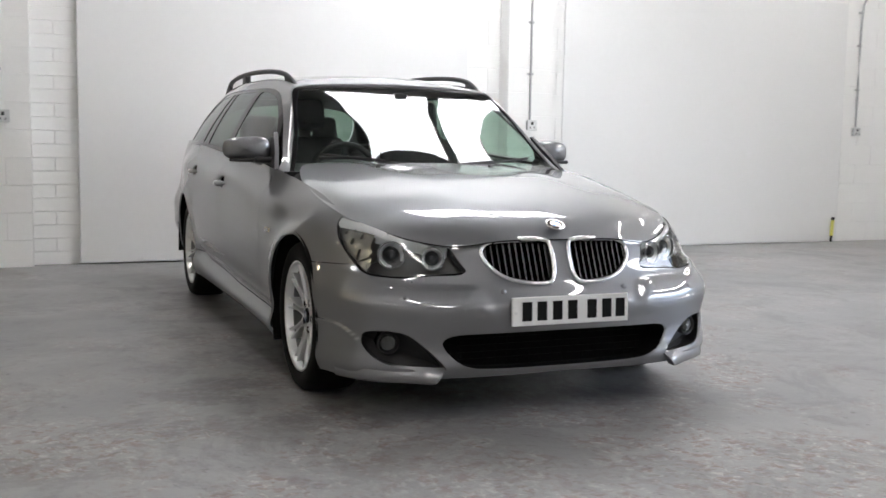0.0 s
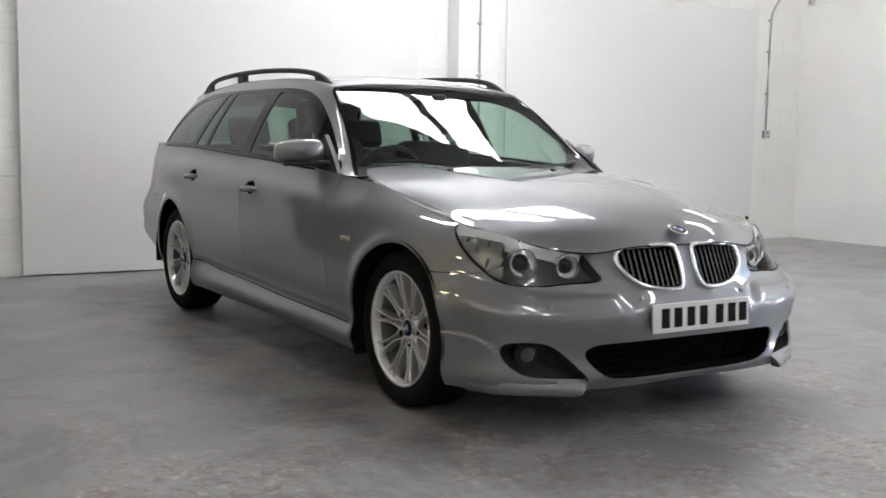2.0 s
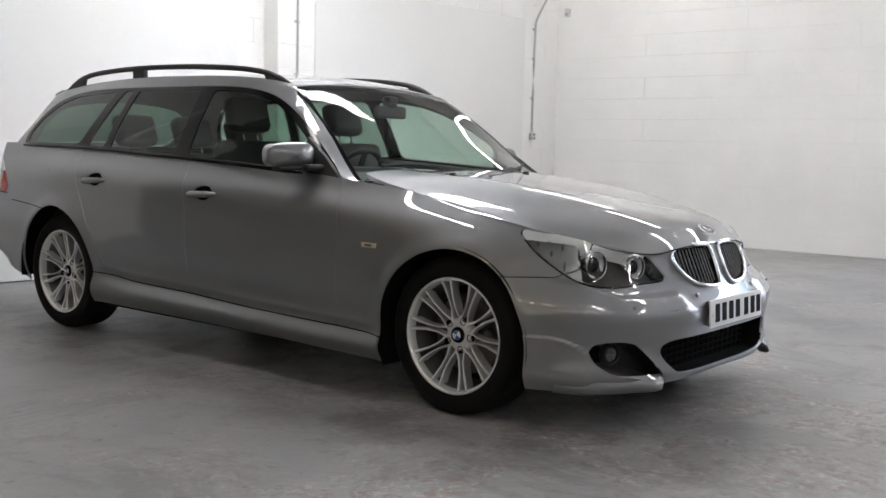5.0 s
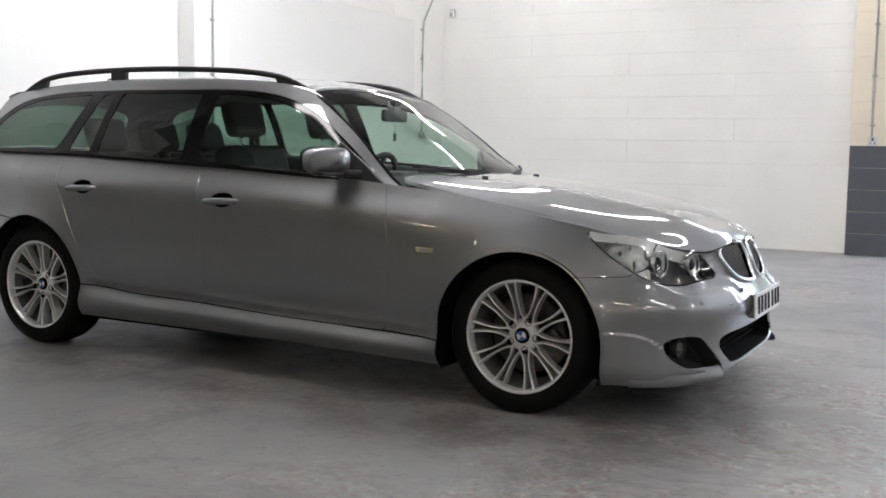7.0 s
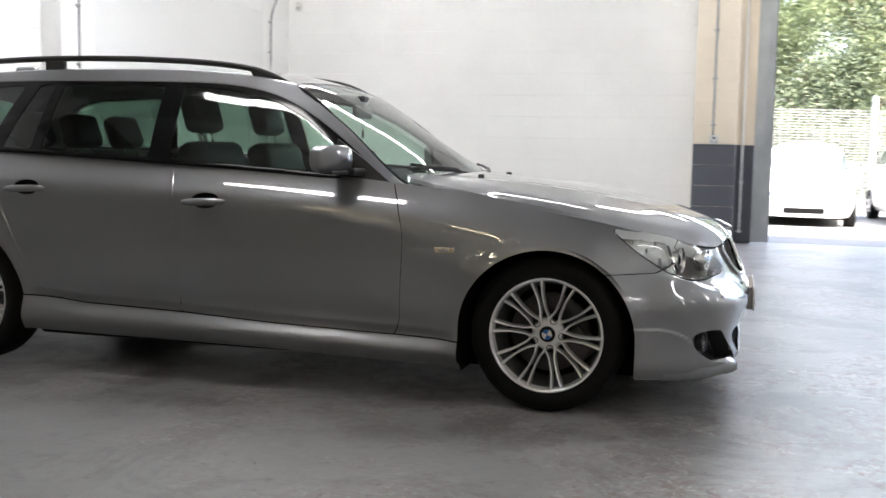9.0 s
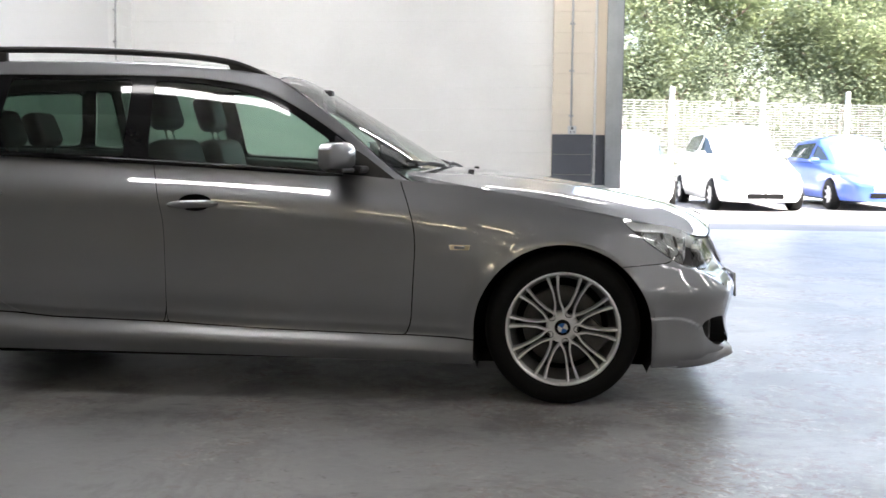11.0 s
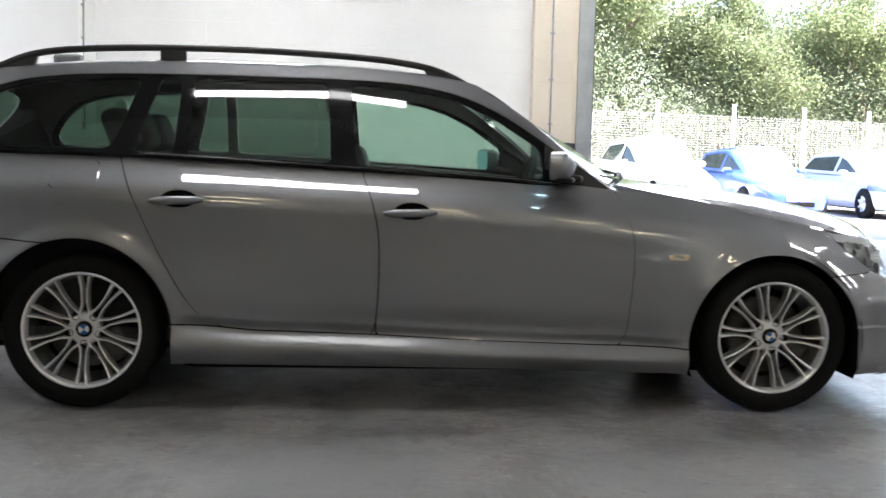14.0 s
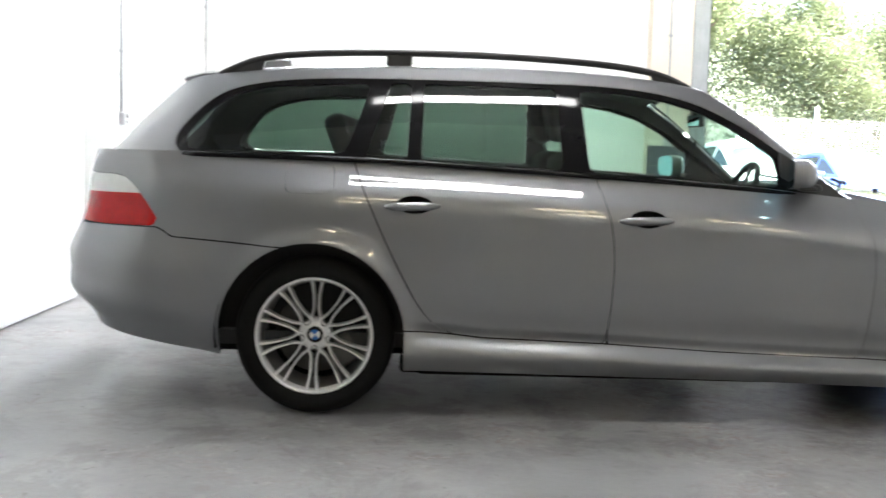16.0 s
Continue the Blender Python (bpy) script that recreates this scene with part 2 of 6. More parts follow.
M_INK = surface("black_plate_bars", (0.010, 0.010, 0.010), 0.7, spec=0.1)
M_BLUE = surface("blue_enamel", (0.03, 0.13, 0.42), 0.2, coat=1.0, bump=0.0)
M_WENAMEL = surface("white_enamel", (0.8, 0.8, 0.8), 0.2, coat=1.0, bump=0.0)
M_LEATHER = surface("black_leather", (0.011, 0.011, 0.012), 0.6, spec=0.2, vary=0.2, scale=6, fine=220, bump=0.15)
M_DASH = surface("dark_grey_soft_plastic", (0.028, 0.03, 0.033), 0.65, spec=0.25, vary=0.15, fine=250, bump=0.1)
M_LINER = surface("grey_headlining", (0.16, 0.16, 0.155), 0.9, vary=0.08, fine=120, bump=0.1)
M_SLAT = surface("dark_chrome", (0.10, 0.10, 0.105), 0.18, metal=1.0, vary=0.05, bump=0.0)
M_SATIN = surface("satin_metal", (0.80, 0.81, 0.82), 0.28, metal=0.6, vary=0.02, bump=0.0)
M_BROW = surface("silver_painted_brow", (0.84, 0.85, 0.86), 0.25, metal=0.15, vary=0.03, bump=0.0)
M_MIRROR = surface("mirror_glass", (0.42, 0.78, 0.90), 0.02, metal=1.0, vary=0.01, bump=0.0, rvary=0.0)


# ---- mesh helpers ----
def link_mesh(name, verts, faces, mat, parent=None, label="", normals=None, smooth=True):
    me = bpy.data.meshes.new(name)
    me.from_pydata([tuple(map(float, v)) for v in verts], [], [tuple(f) for f in faces])
    me.materials.append(mat)
    if smooth:
        me.polygons.foreach_set("use_smooth", [True] * len(me.polygons))
    me.update()
    if normals is not None:
        me.normals_split_custom_set_from_vertices([tuple(map(float, n)) for n in normals])
    ob = new(name, me)
    ob.parent = parent
    if label:
        ob["label"] = label
    return ob


def part(name, bm, mat, parent=None, label="", smooth=False):
    """One bmesh as one mesh object under a thing or a part."""
    me = bpy.data.meshes.new(name)
    bmesh.ops.recalc_face_normals(bm, faces=bm.faces)
    bm.to_mesh(me)
    bm.free()
    me.materials.append(mat)
    if smooth:
        me.polygons.foreach_set("use_smooth", [True] * len(me.polygons))
    ob = new(name, me)
    ob.parent = parent
    if label:
        ob["label"] = label
    return ob


def thing(name, label, category, group="", kind="", at=None):
    ob = new(name)
    if at is not None:
        ob.matrix_basis = at
    return tagged(ob, label, category, group, kind)


def box(bm, x0, x1, y0, y1, z0, z1, bevel=0.0, seg=2, m=None):
    geom = bmesh.ops.create_cube(bm, size=1.0)["verts"]
    c = Matrix.Translation(((x0 + x1) / 2, (y0 + y1) / 2, (z0 + z1) / 2)) @ Matrix.Diagonal((x1 - x0, y1 - y0, z1 - z0, 1))
    bmesh.ops.transform(bm, matrix=(m @ c) if m else c, verts=geom)
    if bevel:
        es = list({e for v in geom for e in v.link_edges})
        bmesh.ops.bevel(bm, geom=es, offset=bevel, segments=seg, affect="EDGES", profile=0.5)
    return bm


def boxed(name, dims, mat, parent=None, label="", bevel=0.0, seg=2, m=None):
    bm = bmesh.new()
    box(bm, *dims, bevel=bevel, seg=seg, m=m)
    return part(name, bm, mat, parent, label)


def tube(path, radius, sides=10, closed=False, flat=1.0):
    """Vertices and faces of a tube along a path; radius may be a list; flat squeezes it in z."""
    P = [Vector(p) for p in path]
    n = len(P)
    V, F = [], []
    up = Vector((0, 0, 1))
    for i, p in enumerate(P):
        a = P[(i - 1) % n] if (i or closed) else p
        c = P[(i + 1) % n] if (i < n - 1 or closed) else p
        t = (c - a).normalized()
        s = t.cross(up)
        if s.length < 1e-4:
            s = t.cross(Vector((0, 1, 0)))
        s.normalize()
        w = s.cross(t)
        r = radius[i] if isinstance(radius, (list, tuple)) else radius
        for k in range(sides):
            q = 2 * math.pi * k / sides
            V.append(p + s * (r * math.cos(q)) + w * (r * flat * math.sin(q)))
    for i in range(n if closed else n - 1):
        j = (i + 1) % n
        for k in range(sides):
            l = (k + 1) % sides
            F.append((i * sides + k, i * sides + l, j * sides + l, j * sides + k))
    if not closed:
        F.append(tuple(range(sides - 1, -1, -1)))
        F.append(tuple((n - 1) * sides + k for k in range(sides)))
    return V, F


def lathe(profile, seg=48, close=False):
    """Profile of (radius, depth) turned about the y axis."""
    V, F = [], []
    n = len(profile)
    for k in range(seg):
        a = 2 * math.pi * k / seg
        for r, y in profile:
            V.append((r * math.cos(a), y, r * math.sin(a)))
    for k in range(seg):
        l = (k + 1) % seg
        for i in range(n if close else n - 1):
            j = (i + 1) % n
            F.append((k * n + i, k * n + j, l * n + j, l * n + i))
    return V, F


def cubic(keys, q):
    """Natural cubic spline through keys (t, value...), at the array q."""
    K = np.array(keys, float)
    t, Y = K[:, 0], K[:, 1:]
    n = len(t)
    h = np.diff(t)
    A = np.zeros((n, n))
    R = np.zeros((n, Y.shape[1]))
    A[0, 0] = A[-1, -1] = 1
    for i in range(1, n - 1):
        A[i, i - 1], A[i, i], A[i, i + 1] = h[i - 1], 2 * (h[i - 1] + h[i]), h[i]
        R[i] = 6 * ((Y[i + 1] - Y[i]) / h[i] - (Y[i] - Y[i - 1]) / h[i - 1])
    D = np.linalg.solve(A, R)
    q = np.atleast_1d(np.asarray(q, float))
    i = np.clip(np.searchsorted(t, q) - 1, 0, n - 2)
    a, b = (t[i + 1] - q)[:, None], (q - t[i])[:, None]
    H = h[i][:, None]
    return a ** 3 * D[i] / (6 * H) + b ** 3 * D[i + 1] / (6 * H) + (Y[i] / H - D[i] * H / 6) * a + (Y[i + 1] / H - D[i + 1] * H / 6) * b


def chaikin(pts, k=3, closed=True):
    P = [np.array(p, float) for p in pts]
    for _ in range(k):
        Q = []
        n = len(P)
        if not closed:
            Q.append(P[0])
        for i in range(n if closed else n - 1):
            a, b = P[i], P[(i + 1) % n]
            Q += [a * 0.75 + b * 0.25, a * 0.25 + b * 0.75]
        if not closed:
            Q.append(P[-1])
        P = Q
    return np.array(P)


def rounded(pts, r, n=5):
    """A polygon with its corners turned at radius r."""
    P = [np.array(p, float) for p in pts]
    out = []
    for i, p in enumerate(P):
        a, b = P[i - 1] - p, P[(i + 1) % len(P)] - p
        la, lb = np.linalg.norm(a), np.linalg.norm(b)
        k = min(r, .45 * la, .45 * lb)
        A, B = p + a / la * k, p + b / lb * k
        for t in np.linspace(0, 1, n):
            out.append(A * (1 - t) ** 2 + 2 * p * t * (1 - t) + B * t * t)
    return np.array(out)


def inside(poly, P):
    """Signed distance of points P to a closed polygon, negative within."""
    A, B = poly, np.roll(poly, -1, axis=0)
    d2 = np.full(len(P), 1e9)
    odd = np.zeros(len(P), bool)
    for a, b in zip(A, B):
        e = b - a
        L = e @ e
        if L < 1e-14:
            continue
        w = P - a
        t = np.clip(w @ e / L, 0, 1)
        r = w - t[:, None] * e
        d2 = np.minimum(d2, (r * r).sum(1))
        c = (a[1] <= P[:, 1]) != (b[1] <= P[:, 1])
        if e[1] != 0:
            xi = a[0] + (P[:, 1] - a[1]) / e[1] * e[0]
            odd ^= c & (P[:, 0] < xi)
    d = np.sqrt(d2)
    return np.where(odd, -d, d)


class Shell:
    """A thin surface of points, normals and faces, which outlines cut into panels."""

    def __init__(self, V, N, F):
        self.V, self.N, self.F = np.asarray(V, float), np.asarray(N, float), F

    @staticmethod
    def grid(G):
        """From a grid of points, n x m x 3; normals point to the left of u x v."""
        n, m = G.shape[:2]
        du = np.gradient(G, axis=0)
        dv = np.gradient(G, axis=1)
        N = np.cross(du, dv)
        N /= np.linalg.norm(N, axis=2, keepdims=True) + 1e-12
        idx = np.arange(n * m).reshape(n, m)
        F = [(idx[i, j], idx[i + 1, j], idx[i + 1, j + 1], idx[i, j + 1]) for i in range(n - 1) for j in range(m - 1)]
        return Shell(G.reshape(-1, 3), N.reshape(-1, 3), F)

    def tidy(self, V, N, F):
        used = sorted({i for f in F for i in f})
        back = {u: k for k, u in enumerate(used)}
        return Shell(V[used], N[used], [tuple(back[i] for i in f) for f in F]) if used else Shell(np.zeros((0, 3)), np.zeros((0, 3)), [])

    def cut(self, g):
        """The pieces where g is negative and where it is positive."""
        if not self.F:
            return self, self
        val = g(self.V)
        val = np.where(np.abs(val) < 1e-7, 1e-7, val)
        V, N = list(self.V), list(self.N)
        made = {}
        neg, pos = [], []

        def mid(i, j):
            k = (min(i, j), max(i, j))
            if k not in made:
                t = val[i] / (val[i] - val[j])
                V.append(self.V[i] * (1 - t) + self.V[j] * t)
                q = self.N[i] * (1 - t) + self.N[j] * t
                N.append(q / (np.linalg.norm(q) + 1e-12))
                made[k] = len(V) - 1
            return made[k]

        s = val > 0
        for f in self.F:
            b = [s[i] for i in f]
            if all(b):
                pos.append(f)
            elif not any(b):
                neg.append(f)
            else:
                fp, fn = [], []
                for k, i in enumerate(f):
                    j = f[(k + 1) % len(f)]
                    (fp if s[i] else fn).append(i)
                    if s[i] != s[j]:
                        q = mid(i, j)
                        fp.append(q)
                        fn.append(q)
                if len(fp) > 2:
                    pos.append(tuple(fp))
                if len(fn) > 2:
                    neg.append(tuple(fn))
        V, N = np.array(V), np.array(N)
        return self.tidy(V, N, neg), self.tidy(V, N, pos)

    def split(self, g, gap=0.004):
        """Inner and outer piece with a shut line between them."""
        a, rest = self.cut(lambda P: g(P) + gap / 2)
        _, c = rest.cut(lambda P: g(P) - gap / 2)
        return a, c

    def side(self, sign):
        """The piece as it stands on one side of the car."""
        k = np.array([1, sign, 1.0])
        return Shell(self.V * k, self.N * k, self.F if sign > 0 else [f[::-1] for f in self.F])

    def plus(self, o):
        n = len(self.V)
        return Shell(np.vstack([self.V, o.V]), np.vstack([self.N, o.N]), self.F + [tuple(i + n for i in f) for f in o.F])

    def both(self):
        return self.side(1).plus(self.side(-1))

    def offset(self, d):
        return Shell(self.V + self.N * d, self.N, self.F)

    def lipped(self, depth):
        """Turns the edges inwards, which gives the panel its thickness."""
        cnt = {}
        for f in self.F:
            for k, i in enumerate(f):
                cnt[(i, f[(k + 1) % len(f)])] = 1
        V, N, F = list(self.V), list(self.N), list(self.F)
        inner = {}
        for (i, j) in [e for e in cnt if (e[1], e[0]) not in cnt]:
            if abs(self.V[i][1]) < 1e-4 and abs(self.V[j][1]) < 1e-4:
                continue
            q = []
            for a in (i, j):
                if a not in inner:
                    V.append(self.V[a] - self.N[a] * depth)
                    N.append(self.N[a])
                    inner[a] = len(V) - 1
                q.append(inner[a])
            F.append((j, i, q[0], q[1]))
        return Shell(np.array(V), np.array(N), F)

    def put(self, name, mat, parent=None, label="", lip=0.0):
        s = self.lipped(lip) if lip else self
        return link_mesh(name, s.V, s.F, mat, parent, label, s.N)


def xz(poly):
    return lambda P: inside(poly, P[:, [0, 2]])


def yz(poly):
    return lambda P: inside(poly, P[:, [1, 2]])


def xy(poly):
    return lambda P: inside(poly, P[:, [0, 1]])


def hz(poly):
    """Outline seen from the front corner: across the diagonal, and height."""
    return lambda P: inside(poly, np.stack([(P[:, 1] - P[:, 0]) / math.sqrt(2), P[:, 2]], 1))


# ---- the building ----
WX, WY, PY = -3.58, 7.62, 7.40            # rear wall, end wall and pillar faces
WL, WP, WB = -3.44, -3.255, -3.30         # rear wall before the middle pier, the middle pier and the brick pier
ROOM_X, ROOM_Y, CEIL = 12.0, -11.0, 4.7
RX, RY = 2.107, 8.20                      # right face of the pillar and back of the door reveal
YARD = -0.17                              # the yard falls away from the door to here
_gy = [(-160, -0.012), (8.7, -0.012), (10.5, -0.05), (13.0, -0.12), (15.5, YARD), (260, YARD)]
ground = link_mesh("ground", [(x, y, z) for y, z in _gy for x in (-160, 160)], [(2 * i, 2 * i + 1, 2 * i + 3, 2 * i + 2) for i in range(len(_gy) - 1)], M_YARD)
tagged(ground, "pale sunlit asphalt yard reaching to the fence", "ground", kind="structure")
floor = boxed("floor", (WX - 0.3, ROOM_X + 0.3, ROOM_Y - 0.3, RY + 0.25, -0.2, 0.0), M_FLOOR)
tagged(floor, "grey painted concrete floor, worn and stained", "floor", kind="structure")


def wall(name, label, dims, mat=M_WHITE):
    return tagged(boxed(name, dims, mat), label, "wall", kind="structure")


OPEN_X1, OPEN_Z = 8.2, 4.1
wall_rear = wall("wall_rear", "white painted masonry wall near the corner", (WX - 0.3, WX, 2.40, WY + 0.3, 0, CEIL), M_MORTAR)
wall_rear_left = wall("wall_rear_left", "white painted masonry wall behind the estate car", (WX - 0.3, WL, -2.25, 2.40, 0, CEIL), M_MORTAR)
wall_bare = wall("wall_bare", "bare grey blockwork wall beyond the painted part", (WX - 0.3, WB, ROOM_Y, -2.25, 0, CEIL), M_BLOCK)
wall_end = wall("wall_end", "white painted blockwork wall with faint courses", (WX, 1.63, WY, WY + 0.3, 0, CEIL), M_MORTAR)
wall_pillar = wall("wall_pillar", "cream blockwork pillar with a slate grey dado", (1.63, RX, PY + 0.008, RY + 0.25, 0, CEIL), M_CREAM)
wall_jamb = wall("wall_jamb", "cream return beside the roller door opening", (RX, 2.32, RY, RY + 0.25, 1.2, CEIL), M_CREAM)
wall_jamb_foot = wall("wall_jamb_foot", "slate grey foot of the return beside the door opening", (RX, 2.32, RY - 0.003, RY + 0.25, 0, 1.2), M_DADO)
wall_lintel = wall("wall_lintel", "pale cladding above the vehicle door opening", (2.32, OPEN_X1, RY, RY + 0.25, OPEN_Z, CEIL), M_BACKROOM)
wall_end_right = wall("wall_end_right", "dull pale wall beyond the vehicle door", (OPEN_X1, ROOM_X, WY, RY + 0.25, 0, CEIL), M_BACKROOM)
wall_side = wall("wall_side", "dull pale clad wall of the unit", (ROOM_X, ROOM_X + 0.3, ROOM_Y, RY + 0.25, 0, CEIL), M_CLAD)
dado_front = wall("wall_front_dado", "slate grey painted foot of the pale clad wall", (WX - 0.3, ROOM_X + 0.3, ROOM_Y - 0.25, ROOM_Y + 0.004, 0, 1.2), M_DADO)
wall_front = wall("wall_front", "pale clad wall facing the estate car", (WX - 0.3, 1.8, ROOM_Y - 0.3, ROOM_Y, 0, CEIL), M_BACKROOM)
wall_front_grey = wall("wall_front_grey", "pale clad wall of the open floor", (1.8, ROOM_X + 0.3, ROOM_Y - 0.3, ROOM_Y, 0, CEIL), M_BACKROOM)

# ceiling with two translucent sheets let into it
SKY = [(-2.02, -0.82, 0.45, 1.88), (-2.02, -0.82, 2.06, 2.98)]
bm = bmesh.new()
xs = sorted({WX - 0.3, ROOM_X + 0.3, *[v for s in SKY for v in s[:2]]})
ys = sorted({-2.6, RY + 0.25, *[v for s in SKY for v in s[2:]]})
for a, b in zip(xs, xs[1:]):
    for c, d in zip(ys, ys[1:]):
        if not any(abs(a - s[0]) < 1e-6 and abs(c - s[2]) < 1e-6 for s in SKY):
            box(bm, a, b, c, d, CEIL, CEIL + 0.12)
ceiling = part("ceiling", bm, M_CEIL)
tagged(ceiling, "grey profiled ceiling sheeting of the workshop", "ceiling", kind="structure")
# unseen bay, made paler than the rest as a reflector for the car's side
front_bay = boxed("ceiling_front_bay", (WX - 0.3, ROOM_X + 0.3, ROOM_Y - 0.3, -2.6, CEIL, CEIL + 0.12), M_CEIL_BOUNCE)
tagged(front_bay, "unseen ceiling over the open floor, paled to brighten the car side", "ceiling", kind="structure")
for i, (a, b, c, d) in enumerate(SKY):
    s = boxed("rooflight_%d" % (i + 1), (a, b, c, d, CEIL + 0.03, CEIL + 0.06), M_SKYLIGHT)
    tagged(s, "translucent rooflight sheet glowing with daylight", "rooflight", kind="structure")
for y in (-6.5, -0.4, 5.0):
    bm = bmesh.new()
    box(bm, WX, ROOM_X, y - 0.07, y + 0.07, CEIL - 0.30, CEIL - 0.28)
    box(bm, WX, ROOM_X, y - 0.07, y + 0.07, CEIL - 0.02, CEIL - 0.002)
    box(bm, WX, ROOM_X, y - 0.008, y + 0.008, CEIL - 0.28, CEIL - 0.02)
    tagged(part("roof_beam", bm, M_BEAM), "grey painted steel roof beam", "beam", kind="structure")

# painted boards on the rear wall
for i, (x0, x1, a, b, h) in enumerate(((WL, WL + .055, -1.483, 2.042, 4.2), (WX, WX + .012, 3.18, 6.84, 2.71))):
    bd = boxed("wall_board_%d" % (i + 1), (x0, x1, a, b, 0.012, h), M_BOARD, bevel=0.003, seg=1)
    tagged(bd, "smooth white painted board fixed to the wall", "panel", kind="structure")
pier = boxed("wall_pier", (WL, WB, -2.25, -1.851, 0, CEIL), M_MORTAR)
tagged(pier, "white painted brick pier standing proud of the wall", "wall", kind="structure")
pier2 = boxed("wall_pier_middle", (WX, WP, 2.405, 2.87, 0, CEIL), M_MORTAR)
tagged(pier2, "narrow white painted brick pier between two boards", "wall", kind="structure")


def conduit(name, label, pts, r=0.011, mat=M_CONDUIT, wall_dir=(-1, 0, 0), clips=()):
    """A run of pipe with saddle clips at the heights given."""
    c = thing(name, label, "conduit")
    V, F = tube(chaikin(pts, 2, closed=False), r, 10)
    link_mesh("pipe", V, F, mat, c)
    x, y, _ = pts[-1]
    d = Vector(wall_dir)
    for z in clips:
        V, F = tube([(x, y, z - .012), (x, y, z + .012)], r + .005, 10)
        k = link_mesh("clip", V, F, mat, c)
        e = Vector((abs(d.y), abs(d.x), 0)) * .030 + Vector((abs(d.x), abs(d.y), 0)) * .006
        boxed("clip_foot", (x + d.x * .010 - e.x, x + d.x * .010 + e.x, y + d.y * .010 - e.y, y + d.y * .010 + e.y, z - .011, z + .011), mat, k)
    return c


def socket(m, label):
    """A surface-mounted metal socket box: back box, cover plate, rocker and two screws."""
    s = thing("power_socket", label, "socket", group="wall sockets", at=m)
    boxed("back_box", (-0.045, 0.045, 0, 0.04, -0.045, 0.045), M_CONDUIT, s, bevel=0.006)
    boxed("cover_plate", (-0.05, 0.05, 0.04, 0.046, -0.05, 0.05), M_PLATEMETAL, s, bevel=0.002, seg=1)
    boxed("rocker", (-0.012, 0.012, 0.046, 0.052, 0.004, 0.034), M_MATT, s, bevel=0.002, seg=1)
    for k in (-0.02, 0.02):
        boxed("pin_slot", (k - 0.005, k + 0.005, 0.046, 0.049, -0.030, -0.014), M_INK, s)
    return s


TOP = CEIL - 0.01
conduit("cable_conduit", "grey steel conduit running down the white wall", [(WP + 0.016, 2.637, TOP), (WP + 0.016, 2.637, 1.30)], clips=(1.74, 2.23, 2.72))
socket(pose(WP + .003, 2.65, 1.25, 0, 0, -90), "metal power socket under a conduit on the pier")
conduit("cable_conduit", "grey steel conduit with a bend below the ceiling", [(WX + 0.022, 7.42, TOP), (WX + 0.022, 7.39, 3.16), (WX + 0.022, 7.09, 2.78), (WX + 0.022, 7.03, 2.66), (WX + 0.022, 7.03, 1.32)], clips=(1.75, 2.25, 2.62))
socket(pose(WX + .004, 7.035, 1.268, 0, 0, -90), "metal power socket on the white wall near the corner")
conduit("cable_conduit", "thin conduit on the cream pillar", [(1.85, PY - 0.014, TOP), (1.85, PY - 0.014, 1.30)], wall_dir=(0, 1, 0), clips=(1.42, 1.95, 2.5))
socket(pose(1.865, PY, 1.25, 0, 0, 180), "metal power socket at the dado of the cream pillar")
conduit("cable_conduit", "pale pipe standing in the door reveal", [(2.185, RY - 0.028, TOP), (2.185, RY - 0.028, 0.13)], 0.016, M_WHITE, (0, 1, 0), (.145, .75))
conduit("cable_conduit", "thin conduit beside the brick pier", [(WB + 0.016, -2.10, TOP), (WB + 0.016, -2.10, 1.28)], clips=(1.6,))
socket(pose(WB + .003, -2.06, 1.225, 0, 0, -90), "metal power socket on the brick pier")
sensor = thing("alarm_detector", "small white alarm detector high in the corner", "detector", at=pose(-3.43, WY - .005, 2.89))
boxed("housing", (-0.035, 0.035, -0.05, 0, -0.06, 0.05), M_LENS, sensor, bevel=0.012)
boxed("lens_window", (-0.022, 0.022, -0.054, -0.049, -0.045, -0.005), M_CONDUIT, sensor, bevel=0.003, seg=1)
yb = thing("yellow_tape_strip", "yellow marker post leaning at the foot of the wall", "marker", at=pose(WX + 0.04, 6.74, 0, -3, 0, 0))
boxed("stem", (-0.008, 0.008, -0.012, 0.012, 0.0, 0.07), M_INK, yb)
M_YELLOW = surface("yellow_tape", (0.75, 0.72, 0.16), 0.5)
boxed("strip", (-0.01, 0.01, -0.020, 0.020, 0.07, 0.25), M_YELLOW, yb, bevel=0.004, seg=1)
boxed("cap", (-0.011, 0.011, -0.016, 0.016, 0.25, 0.285), M_INK, yb)

# roller door guide at the opening
guide = thing("door_guide", "galvanised roller door guide channel with bolts", "door guide", at=pose(2.322, RY - 0.05, 0))
for nm, d in (("front_web", (0.0, 0.12, 0.0, 0.006)), ("side_flange", (0.0, 0.006, 0.006, 0.20)), ("inner_flange", (0.114, 0.12, 0.006, 0.07)),
              ("step_web", (0.12, 0.205, 0.064, 0.070)), ("side_flange", (0.199, 0.205, 0.070, 0.20))):
    boxed(nm, (*d, 0.02, OPEN_Z), M_STEEL, guide)
boxed("rubber_strip", (0.205, 0.213, 0.062, 0.085, 0.02, OPEN_Z), M_MATT, guide)
for k in range(6):
    boxed("bolt", (0.03, 0.05, -0.012, 0, 0.4 + 0.6 * k, 0.42 + 0.6 * k), M_CONDUIT, guide, bevel=0.003, seg=1)


